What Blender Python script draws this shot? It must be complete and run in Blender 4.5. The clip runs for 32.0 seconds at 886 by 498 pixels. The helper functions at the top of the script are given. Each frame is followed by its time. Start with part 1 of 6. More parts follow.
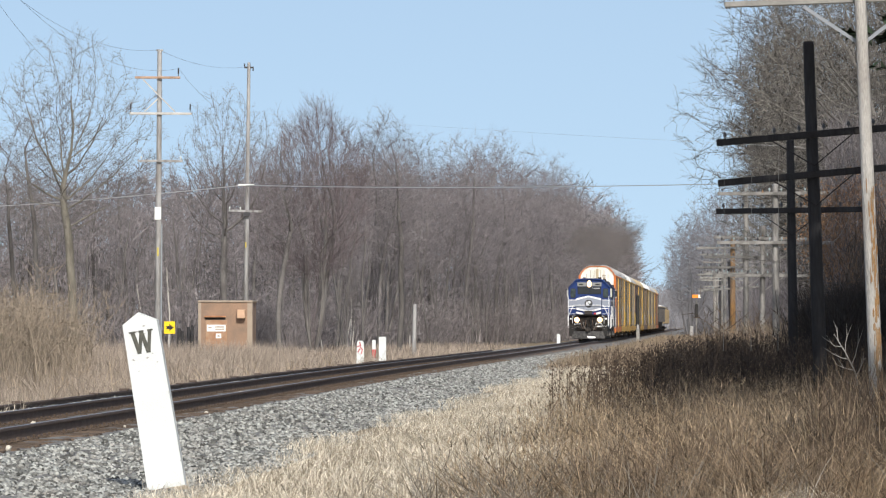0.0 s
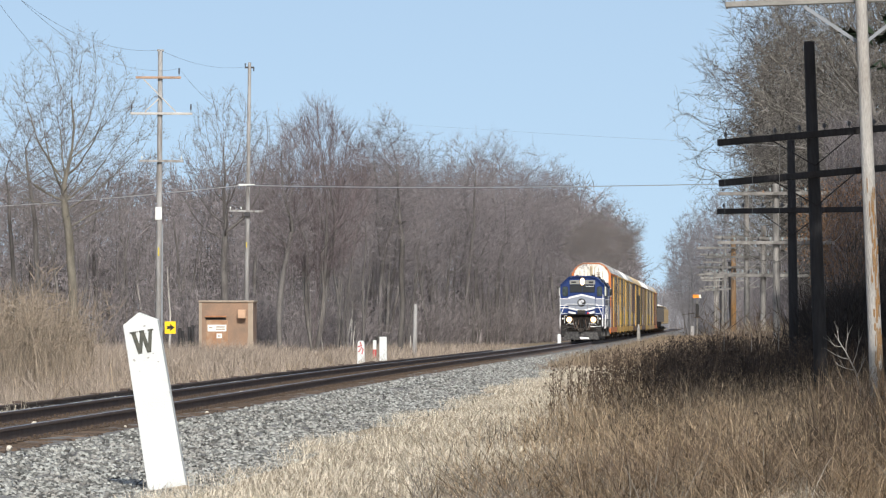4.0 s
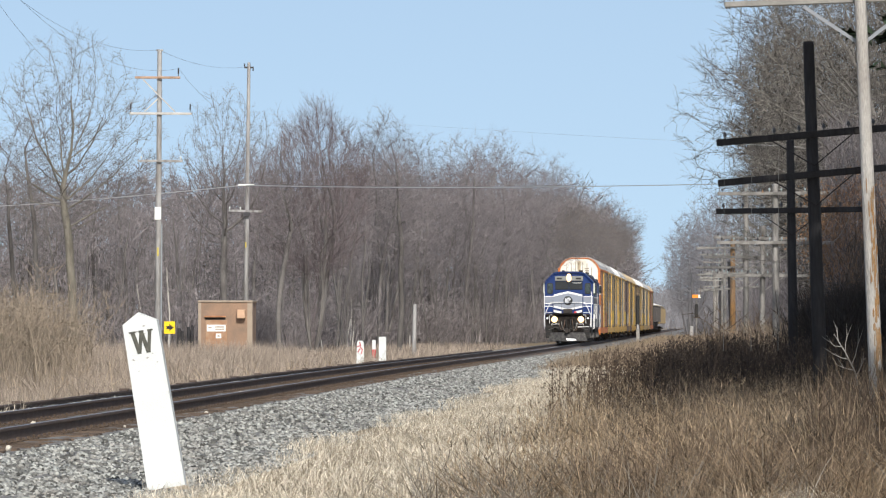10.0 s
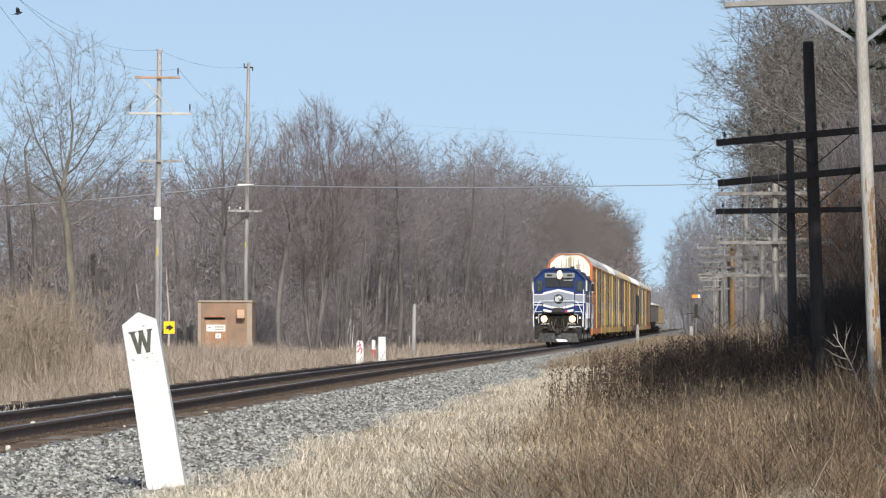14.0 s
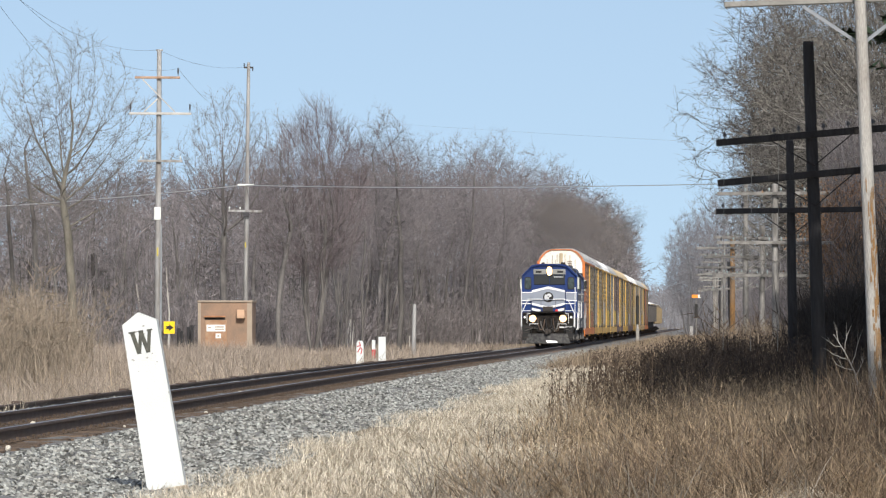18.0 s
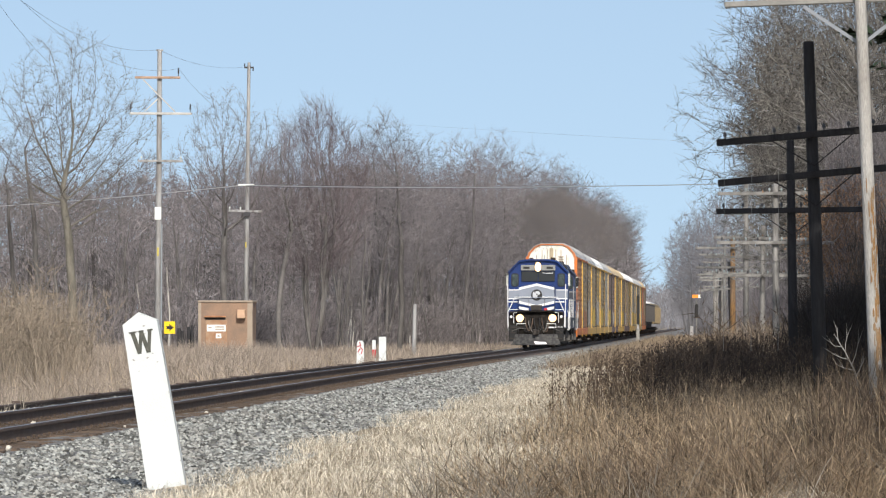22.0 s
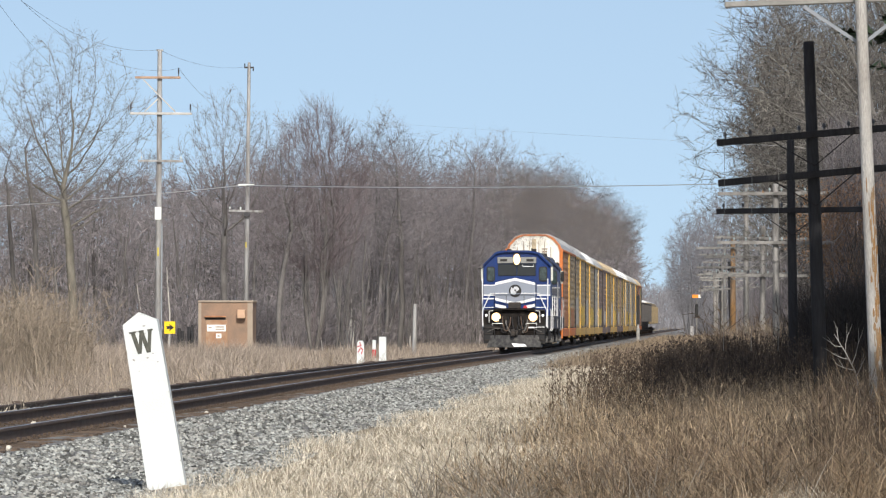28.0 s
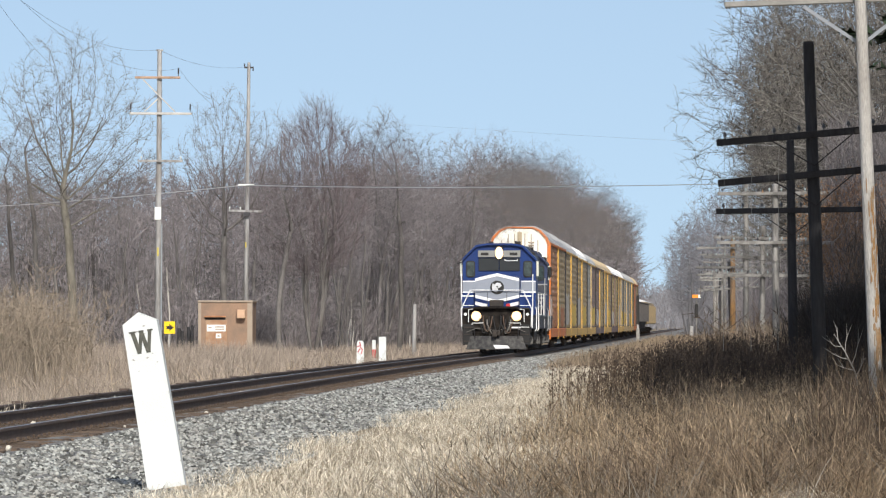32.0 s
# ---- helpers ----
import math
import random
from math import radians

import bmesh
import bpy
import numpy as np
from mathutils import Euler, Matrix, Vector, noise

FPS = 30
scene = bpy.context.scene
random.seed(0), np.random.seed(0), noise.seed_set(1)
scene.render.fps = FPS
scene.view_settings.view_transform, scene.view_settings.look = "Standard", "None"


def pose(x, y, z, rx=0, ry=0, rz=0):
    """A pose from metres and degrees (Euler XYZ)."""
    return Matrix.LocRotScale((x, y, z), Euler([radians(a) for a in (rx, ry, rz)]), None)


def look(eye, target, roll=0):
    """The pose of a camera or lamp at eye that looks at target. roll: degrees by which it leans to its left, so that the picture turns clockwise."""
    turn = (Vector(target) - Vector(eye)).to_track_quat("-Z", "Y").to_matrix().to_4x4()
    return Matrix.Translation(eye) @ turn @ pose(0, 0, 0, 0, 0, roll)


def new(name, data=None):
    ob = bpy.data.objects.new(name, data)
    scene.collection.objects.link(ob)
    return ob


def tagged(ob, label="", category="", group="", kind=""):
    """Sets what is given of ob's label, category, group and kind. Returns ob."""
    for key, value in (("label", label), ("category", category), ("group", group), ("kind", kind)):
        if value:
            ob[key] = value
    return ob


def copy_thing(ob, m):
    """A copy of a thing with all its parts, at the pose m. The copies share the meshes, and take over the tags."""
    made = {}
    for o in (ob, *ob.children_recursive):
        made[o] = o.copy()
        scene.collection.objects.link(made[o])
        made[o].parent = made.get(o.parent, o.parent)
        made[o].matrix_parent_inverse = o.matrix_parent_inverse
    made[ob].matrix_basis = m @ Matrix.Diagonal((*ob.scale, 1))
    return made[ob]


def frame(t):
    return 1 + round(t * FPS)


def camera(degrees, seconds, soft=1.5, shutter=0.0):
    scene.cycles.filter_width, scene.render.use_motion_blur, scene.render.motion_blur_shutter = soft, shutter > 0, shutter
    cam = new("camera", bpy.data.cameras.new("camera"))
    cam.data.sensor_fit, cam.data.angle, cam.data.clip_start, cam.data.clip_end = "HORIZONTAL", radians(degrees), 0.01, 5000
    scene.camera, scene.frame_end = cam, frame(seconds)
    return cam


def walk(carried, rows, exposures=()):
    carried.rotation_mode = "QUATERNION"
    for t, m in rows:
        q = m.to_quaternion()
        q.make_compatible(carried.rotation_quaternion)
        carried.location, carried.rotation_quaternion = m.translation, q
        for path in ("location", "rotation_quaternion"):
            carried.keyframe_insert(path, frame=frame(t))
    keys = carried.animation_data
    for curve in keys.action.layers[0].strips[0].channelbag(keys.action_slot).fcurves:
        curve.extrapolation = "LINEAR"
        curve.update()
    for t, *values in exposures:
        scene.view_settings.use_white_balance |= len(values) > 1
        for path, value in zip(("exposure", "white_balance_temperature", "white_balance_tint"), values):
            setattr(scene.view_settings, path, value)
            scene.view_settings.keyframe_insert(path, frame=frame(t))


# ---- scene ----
from mathutils import kdtree

cam = camera(9.35, 32.0, soft=1.2)
EYE = (0.0, 0.0, 1.35)
SWAY = ((0, 0, 0), (2, 0, 0), (3.5, .006, 0), (5.5, .008, 0), (6.5, .008, 0), (8, .003, 0), (10, 0, 0), (13, -.004, 0), (19, -.003, 0), (24, .002, 0), (28, .002, 0), (32, 0, 0))
walk(cam, [(t, pose(*EYE, 90.777 + b, 0, 2.949 + a)) for t, a, b in SWAY])

# ---- light ----
SUN_DIR = Vector((0.17, -0.81, 0.56)).normalized()
world = bpy.data.worlds.new("sky_world")
scene.world = world
world.use_nodes = True
wn = world.node_tree.nodes
sky = wn.new("ShaderNodeTexSky")
sky.sky_type, sky.sun_disc = "NISHITA", False
sky.sun_elevation = math.asin(SUN_DIR.z)
sky.sun_rotation = math.atan2(SUN_DIR.x, SUN_DIR.y)
sky.altitude, sky.air_density, sky.dust_density, sky.ozone_density = 200, 1.0, 2.0, 1.2
# the air is clear: the band over the horizon takes the blue of the sky a little higher
tc, lift, norm = wn.new("ShaderNodeTexCoord"), wn.new("ShaderNodeVectorMath"), wn.new("ShaderNodeVectorMath")
lift.operation, norm.operation = "ADD", "NORMALIZE"
lift.inputs[1].default_value = (0, 0, 0.16)
wl = world.node_tree.links
wl.new(tc.outputs["Generated"], lift.inputs[0]), wl.new(lift.outputs[0], norm.inputs[0]), wl.new(norm.outputs[0], sky.inputs["Vector"])
haze = wn.new("ShaderNodeHueSaturation")
haze.inputs["Saturation"].default_value = .90
veil = wn.new("ShaderNodeMixRGB")
veil.blend_type, veil.inputs[0].default_value, veil.inputs[2].default_value = "MULTIPLY", 1.0, (1.0, 1.0, .975, 1)
wl.new(sky.outputs[0], haze.inputs["Color"]), wl.new(haze.outputs[0], veil.inputs[1]), wl.new(veil.outputs[0], wn["Background"].inputs[0])
wn["Background"].inputs[1].default_value = 0.15
sun = new("sun", bpy.data.lights.new("sun", "SUN"))
sun.data.energy, sun.data.angle, sun.data.color = 4.2, radians(0.53), (1.0, 0.94, 0.85)
sun.matrix_basis = look(SUN_DIR * 50, (0, 0, 0))
scene.view_settings.exposure = 0.0
scene.cycles.transparent_max_bounces = 96

# ---- materials ----
MATS = {}


def mat(name, colour, rough=0.8, metal=0.0, vary=0.25, scale=3.0, bump=0.0, tint=None, island=0.0, obj=0.0, glow=0.0, fine=None, stretch=(1, 1, 1), spec=0.4):
    """A surface with a coarse stain and a fine grain; tint is the colour of the stains."""
    if name in MATS:
        return MATS[name]
    m = bpy.data.materials.new(name)
    m.use_nodes = True
    n, ln = m.node_tree.nodes, m.node_tree.links
    b = n["Principled BSDF"]
    b.inputs["Roughness"].default_value, b.inputs["Metallic"].default_value = rough, metal
    b.inputs["Specular IOR Level"].default_value = spec
    co = n.new("ShaderNodeTexCoord")
    mp = n.new("ShaderNodeMapping")
    mp.inputs["Scale"].default_value = stretch
    ln.new(co.outputs["Object"], mp.inputs["Vector"])
    big, small = n.new("ShaderNodeTexNoise"), n.new("ShaderNodeTexNoise")
    for tex, sc in ((big, scale), (small, fine or scale * 11)):
        tex.inputs["Scale"].default_value = sc
        tex.inputs["Detail"].default_value = 5
        ln.new(mp.outputs[0], tex.inputs["Vector"])
    tint = tint or tuple(c * (1 - vary) for c in colour)
    r1 = n.new("ShaderNodeMapRange")
    r1.inputs[1].default_value, r1.inputs[2].default_value = 0.42, 0.68
    ln.new(big.outputs[0], r1.inputs[0])
    mix = n.new("ShaderNodeMixRGB")
    mix.inputs[1].default_value, mix.inputs[2].default_value = (*colour, 1), (*tint, 1)
    ln.new(r1.outputs[0], mix.inputs[0])
    hsv = n.new("ShaderNodeHueSaturation")
    ln.new(mix.outputs[0], hsv.inputs["Color"])
    r2 = n.new("ShaderNodeMapRange")
    r2.inputs[3].default_value, r2.inputs[4].default_value = 1 - vary, 1 + vary
    ln.new(small.outputs[0], r2.inputs[0])
    value = r2.outputs[0]
    for amount, kind, out in ((island, "ShaderNodeNewGeometry", "Random Per Island"), (obj, "ShaderNodeObjectInfo", "Random")):
        if amount:
            src = n.new(kind)
            r3 = n.new("ShaderNodeMapRange")
            r3.inputs[3].default_value, r3.inputs[4].default_value = 1 - amount, 1 + amount
            ln.new(src.outputs[out], r3.inputs[0])
            mul = n.new("ShaderNodeMath")
            mul.operation = "MULTIPLY"
            ln.new(value, mul.inputs[0]), ln.new(r3.outputs[0], mul.inputs[1])
            value = mul.outputs[0]
    ln.new(value, hsv.inputs["Value"])
    ln.new(hsv.outputs[0], b.inputs["Base Color"])
    if bump:
        bp = n.new("ShaderNodeBump")
        bp.inputs["Strength"].default_value, bp.inputs["Distance"].default_value = bump, 0.02
        ln.new(small.outputs[0], bp.inputs["Height"])
        ln.new(bp.outputs[0], b.inputs["Normal"])
    if glow:
        b.inputs["Emission Color"].default_value = (*colour, 1)
        b.inputs["Emission Strength"].default_value = glow
    MATS[name] = m
    return m


EARTH = mat("dry_earth", (.22, .17, .11), .95, scale=.4, bump=.6, tint=(.30, .25, .17), fine=9)
BALLAST = mat("ballast_bed", (.20, .20, .195), .95, scale=1.2, bump=1, vary=.45, fine=24, tint=(.13, .125, .12))
STONE = mat("ballast_stone", (.28, .29, .275), .9, scale=2, vary=.2, island=.8, fine=40, tint=(.21, .205, .19))
CINDER = mat("tie_bed_dirt", (.21, .145, .095), .95, scale=1.4, bump=1, vary=.45, fine=30, tint=(.135, .10, .075))
RUST = mat("rail_rust", (.115, .085, .07), .75, vary=.3, scale=3, bump=.3)
STEEL = mat("rail_head_steel", (.40, .39, .385), .42, 1.0, vary=.1, scale=2)
TIE = mat("tie_wood", (.13, .095, .07), .9, vary=.4, scale=2, bump=.6, obj=.35, stretch=(1, 6, 6))
CONCRETE = mat("white_painted_concrete", (.63, .668, .683), .75, vary=.08, scale=2.4, bump=.3, tint=(.60, .63, .625), fine=50)
LETTER = mat("dark_letter_paint", (.07, .073, .065), .9, vary=.5, scale=20, tint=(.11, .11, .09))
BARK = mat("grey_bark", (.135, .128, .123), .95, vary=.4, scale=2.0, bump=.7, tint=(.06, .055, .053), obj=.2, stretch=(1, 1, .3))
TWIG = mat("brown_twig", (.155, .143, .150), .95, vary=.2, scale=.3, tint=(.215, .198, .205), obj=.22, island=.5)
MAPLE = mat("mauve_maple_twig", (.125, .104, .110), .95, vary=.2, scale=.3, tint=(.175, .150, .156), island=.6)
WILD = mat("tangled_twig", (.185, .172, .180), .95, vary=.2, scale=.2, tint=(.23, .212, .217), island=.95)
BRUSH = mat("grey_brown_brush_stem", (.165, .151, .155), .95, vary=.2, scale=.25, tint=(.215, .196, .197), island=.6)
SHRUB = mat("tan_shrub_stem", (.255, .212, .165), .9, vary=.1, scale=.5, island=.45)
# near black because the shadow under and behind the poles is painted in
SHADE_CANE = mat("shade_black_cane", (.03, .026, .024), .9, vary=.3, scale=2, island=.5)
# dark copy of the twig colour: the crowns' inner shade is painted in
SHADE_TWIG = mat("shade_dark_twig", (.062, .057, .052), .95, vary=.25, scale=.5, island=.8)
GREY_TWIG = mat("grey_twig", (.10, .094, .086), .95, vary=.25, scale=.5, tint=(.17, .16, .146), island=.95)
# distance haze is put into these two colours: paler and bluer than near wood
HAZETWIG = mat("hazed_blue_grey_twig", (.20, .20, .218), .95, vary=.2, scale=.05, island=.3)
HAZEBARK = mat("hazed_blue_grey_bark", (.16, .16, .172), .95, vary=.3, scale=1)
# lighter copy of the bark: sunlight on the limbs is put into the colour
LIMB = mat("sunlit_grey_limb", (.21, .20, .186), .95, vary=.35, scale=2.0, bump=.6, tint=(.12, .112, .104), stretch=(1, 1, .4))
PALE_BARK = mat("pale_bark", (.19, .178, .148), .95, vary=.4, scale=2.0, bump=.6, tint=(.09, .083, .07), stretch=(1, 1, .3))
WHITE_BARK = mat("white_dead_wood", (.47, .45, .42), .9, vary=.3, scale=3, tint=(.35, .33, .30), stretch=(1, 1, .3))
TANSTICK = mat("tan_brush_stem", (.22, .18, .135), .9, vary=.1, scale=.6, island=.7)
PALEDEAD = mat("bleached_dead_twig", (.36, .345, .32), .9, vary=.2, scale=3)
PALE_TWIG = mat("pale_twig", (.158, .147, .145), .95, vary=.2, scale=.3, tint=(.125, .115, .113))
GRASS = mat("pale_dry_grass", (.58, .53, .435), .9, vary=.1, scale=.35, island=.55, tint=(.44, .39, .31))
WEED = mat("brown_dry_weed", (.125, .092, .06), .9, vary=.1, scale=1.1, island=.9, tint=(.27, .21, .14))
WEED2 = mat("faded_far_weed", (.24, .19, .135), .9, vary=.1, scale=.4, island=.6, tint=(.13, .10, .075))
BROWNHEAD = mat("brown_seedhead_weed", (.085, .062, .045), .95, vary=.2, scale=.6, island=.5)
# darker copy of the brown seed head weed, with shadow put into the colour
SHADEWEED = mat("shaded_seedhead_weed", (.038, .029, .024), .95, vary=.2, scale=.6, island=.5, tint=(.07, .053, .04))
REED = mat("tan_reed_grass", (.292, .248, .208), .9, vary=.1, scale=.15, island=.55, tint=(.225, .188, .155))
POLE = mat("weathered_pole_wood", (.36, .36, .36), .9, vary=.3, scale=5, bump=.8, tint=(.185, .175, .165), stretch=(1, 1, .12), fine=45)
FARPOLE = mat("old_grey_pole_wood", (.27, .262, .25), .9, vary=.55, scale=5, bump=1, tint=(.10, .095, .088), stretch=(1, 1, .15), obj=.2)
FARARM = mat("old_grey_crossarm_wood", (.25, .243, .23), .9, vary=.4, scale=4, bump=.4, obj=.3, tint=(.11, .105, .098))
NEARPOLE = mat("sunlit_silver_pole_wood", (.47, .46, .44), .9, vary=.4, scale=3, bump=.9, tint=(.31, .29, .265), stretch=(1, 1, .25), fine=60)
# creosoted wood, taken darker to carry the trees' shade on the poles
SHADED_CREO = mat("shaded_creosote_wood", (.033, .033, .036), .85, vary=.5, scale=2, bump=.6, tint=(.02, .018, .018), stretch=(1, 1, .15), fine=30)
ARM = mat("grey_crossarm_wood", (.27, .265, .25), .9, vary=.25, scale=3, bump=.4)
GLASSPIN = mat("pale_glass_insulator", (.30, .35, .35), .15, vary=.2, spec=.8)
INSUL = mat("dark_insulator", (.05, .05, .055), .35, vary=.1)
WIRE = mat("wire_metal", (.20, .20, .20), .5, .6, vary=.1)
BRIGHTWIRE = mat("galvanised_strand", (.62, .62, .62), .4, .5, vary=.1)

# ---- mesh helpers ----


class Shape:
    """Collects faces of one mesh."""

    def __init__(self):
        self.v, self.f = [], []

    def add(self, verts, faces):
        k = len(self.v)
        self.v += [tuple(p) for p in verts]
        self.f += [tuple(i + k for i in f) for f in faces]
        return self

    def box(self, x0, x1, y0, y1, z0, z1, ch=0.0, m=None):
        """A box with its edges cut by ch."""
        if ch <= 0:
            v = [(x, y, z) for x in (x0, x1) for y in (y0, y1) for z in (z0, z1)]
            f = [(0, 1, 3, 2), (4, 6, 7, 5), (0, 4, 5, 1), (2, 3, 7, 6), (0, 2, 6, 4), (1, 5, 7, 3)]
        else:
            bm = bmesh.new()
            bmesh.ops.create_cube(bm, size=1)
            for p in bm.verts:
                p.co = ((x0 + x1) / 2 + p.co.x * (x1 - x0), (y0 + y1) / 2 + p.co.y * (y1 - y0), (z0 + z1) / 2 + p.co.z * (z1 - z0))
            bmesh.ops.bevel(bm, geom=bm.edges[:], offset=ch, segments=1, affect="EDGES")
            bm.verts.index_update()
            v = [tuple(p.co) for p in bm.verts]
            f = [[p.index for p in q.verts] for q in bm.faces]
            bm.free()
        if m:
            v = [m @ Vector(p) for p in v]
        return self.add(v, f)

    def tube(self, pts, rad, n=6, cap=True):
        """A tube along points; rad is one radius or one for each point."""
        pts = [Vector(p) for p in pts]
        rad = rad if isinstance(rad, (list, tuple)) else [rad] * len(pts)
        v, f = [], []
        side = None
        for i, p in enumerate(pts):
            d = (pts[min(i + 1, len(pts) - 1)] - pts[max(i - 1, 0)]).normalized()
            if side is None:
                side = d.orthogonal().normalized()
            side = (side - d * side.dot(d)).normalized()
            up = d.cross(side)
            for k in range(n):
                a = 2 * math.pi * k / n
                v.append(p + rad[i] * (math.cos(a) * side + math.sin(a) * up))
        for i in range(len(pts) - 1):
            for k in range(n):
                a, b = i * n + k, i * n + (k + 1) % n
                f.append((a, b, b + n, a + n))
        if cap:
            f.append(tuple(range(n - 1, -1, -1)))
            f.append(tuple(range((len(pts) - 1) * n, len(pts) * n)))
        return self.add(v, f)

    def prism(self, outline, lo, hi, axis="y"):
        """An outline of (a, b) drawn out along an axis: y -> (a, ., b); x -> (., a, b); z -> (a, b, .)."""
        put = {"y": lambda a, b, c: (a, c, b), "x": lambda a, b, c: (c, a, b), "z": lambda a, b, c: (a, b, c)}[axis]
        n = len(outline)
        v = [put(a, b, lo) for a, b in outline] + [put(a, b, hi) for a, b in outline]
        f = [(i, (i + 1) % n, n + (i + 1) % n, n + i) for i in range(n)] + [tuple(range(n - 1, -1, -1)), tuple(range(n, 2 * n))]
        return self.add(v, f)


def mesh_of(name, shape, material, smooth=False):
    me = bpy.data.meshes.new(name)
    me.from_pydata(shape.v, [], shape.f)
    me.update()
    bm = bmesh.new()
    bm.from_mesh(me)
    bmesh.ops.recalc_face_normals(bm, faces=bm.faces[:])
    bm.to_mesh(me)
    bm.free()
    if smooth:
        me.polygons.foreach_set("use_smooth", [True] * len(me.polygons))
    me.materials.append(material)
    return me


def part(name, shape, material, parent=None, label="", smooth=False, at=None):
    ob = new(name, mesh_of(name, shape, material, smooth))
    ob.parent = parent
    if at is not None:
        ob.matrix_basis = at
    return tagged(ob, label) if label else ob


def thing(name, label, category, m=None, group="", kind=""):
    ob = new(name)
    if m is not None:
        ob.matrix_basis = m
    return tagged(ob, label, category, group, kind)


def soup(name, verts, tris, material, parent=None):
    """One mesh from arrays of corners and triangles."""
    me = bpy.data.meshes.new(name)
    verts, tris = np.asarray(verts, np.float32).reshape(-1, 3), np.asarray(tris, np.int32).reshape(-1, 3)
    me.vertices.add(len(verts)), me.loops.add(tris.size), me.polygons.add(len(tris))
    me.vertices.foreach_set("co", verts.ravel())
    me.polygons.foreach_set("loop_start", np.arange(0, tris.size, 3, dtype=np.int32))
    me.loops.foreach_set("vertex_index", tris.ravel())
    me.update(calc_edges=True)
    me.materials.append(material)
    ob = new(name, me)
    ob.parent = parent
    return ob


# ---- the lie of the land ----
TRACK_X, GAUGE = -9.7, 1.505
PROFILE = np.array([(-4000, -1.5), (-60, -.7), (-25, -.6), (-13.2, -.55), (-12.6, -.6), (-6.4, -.6), (-5.8, -.44), (-3, -.42), (0, -.30), (3, -.12), (8, .1), (30, .4), (4000, 1.5)])
BED = np.array([(-13.4, -.58), (-12.5, -.22), (-11.0, -.19), (-8.4, -.20), (-7.8, -.24), (-6.6, -.41), (-5.6, -.45)])


def rail_z(y):
    """The track's gentle crest."""
    y = np.asarray(y, float)
    return .085 * np.exp(-((y - 150) / 85) ** 2) - .05 * np.clip((y - 250) / 120, 0, 1)


def track_x(y):
    """The track eases a hand's width to the left in the distance."""
    return TRACK_X - .0035 * np.clip(np.asarray(y, float) - 230, 0, 140)


def ground_z(x, y):
    x, y = np.asarray(x, float), np.asarray(y, float)
    z = np.interp(x, PROFILE[:, 0], PROFILE[:, 1])
    return z + .04 * np.sin(x * 1.3 + y * .21) * np.cos(y * .33) + rail_z(y)


def sheet(name, xs, ys, zs, material):
    nx, ny = len(xs), len(ys)
    X, Y = np.meshgrid(xs, ys)
    V = np.stack([X, Y, zs(X, Y)], -1).reshape(-1, 3)
    i = (np.arange(ny - 1)[:, None] * nx + np.arange(nx - 1)[None]).ravel()
    T = np.concatenate([np.stack([i, i + 1, i + nx + 1], -1), np.stack([i, i + nx + 1, i + nx], -1)])
    return soup(name, V, T, material)


rng = np.random.default_rng(4)
gx = np.unique(np.concatenate([np.linspace(-4000, -80, 12), np.linspace(-80, -14, 34), np.linspace(-14, 9, 70), np.linspace(9, 60, 20), np.linspace(60, 4000, 10)]))
gy = np.unique(np.concatenate([np.linspace(-600, 30, 12), np.linspace(30, 260, 190), np.linspace(260, 700, 90), np.linspace(700, 4800, 30)]))
tagged(sheet("ground", gx, gy, ground_z, EARTH), "dry brown earth and dead grass beside a railway", "ground", kind="structure")
bx, by = np.linspace(-13.4, -5.6, 60), np.unique(np.concatenate([np.linspace(20, 240, 500), np.linspace(240, 1300, 200)]))
bed_noise = rng.normal(0, .012, (len(by), len(bx)))
tagged(sheet("ballast_bed", bx, by, lambda X, Y: np.interp(X + TRACK_X - track_x(Y), BED[:, 0], BED[:, 1]) + bed_noise + rail_z(Y), BALLAST), "grey crushed stone ballast bed under the track", "gravel", kind="structure")


def scatter_stones(name, count, x0, x1, y0, y1, lo, hi, zfun, material, power=1.0):
    base = np.array([(1, 0, 0), (-1, 0, 0), (0, 1, 0), (0, -1, 0), (0, 0, 1), (0, 0, -1)], float)
    tri = np.array([(0, 2, 4), (2, 1, 4), (1, 3, 4), (3, 0, 4), (2, 0, 5), (1, 2, 5), (3, 1, 5), (0, 3, 5)])
    y = y0 * (y1 / y0) ** (rng.random(count) ** power)
    x = rng.uniform(x0, x1, count)
    size = rng.uniform(lo, hi, count)
    v = base[None] * (size[:, None, None] * rng.uniform(.55, 1.1, (count, 6, 1)))
    q = rng.normal(0, 1, (count, 3, 3))
    q, _ = np.linalg.qr(q)
    v = np.einsum("nij,nkj->nki", q, v)
    v[:, :, 2] *= .8
    v += np.stack([x, y, zfun(x, y) + size * .25], -1)[:, None]
    t = tri[None] + (np.arange(count) * 6)[:, None, None]
    return soup(name, v, t, material)


bed_z = lambda x, y: np.interp(x + TRACK_X - track_x(y), BED[:, 0], BED[:, 1]) + rail_z(y)
tagged(scatter_stones("ballast_stones", 38000, -8.25, -5.35, 52, 330, .02, .055, bed_z, STONE, 1.1), "loose grey crushed ballast stones", "gravel", kind="stuff")
tagged(scatter_stones("ballast_stones", 9000, -13.0, -11.1, 70, 330, .025, .05, bed_z, STONE), "loose grey crushed ballast stones", "gravel", kind="stuff")

# ---- grass ----


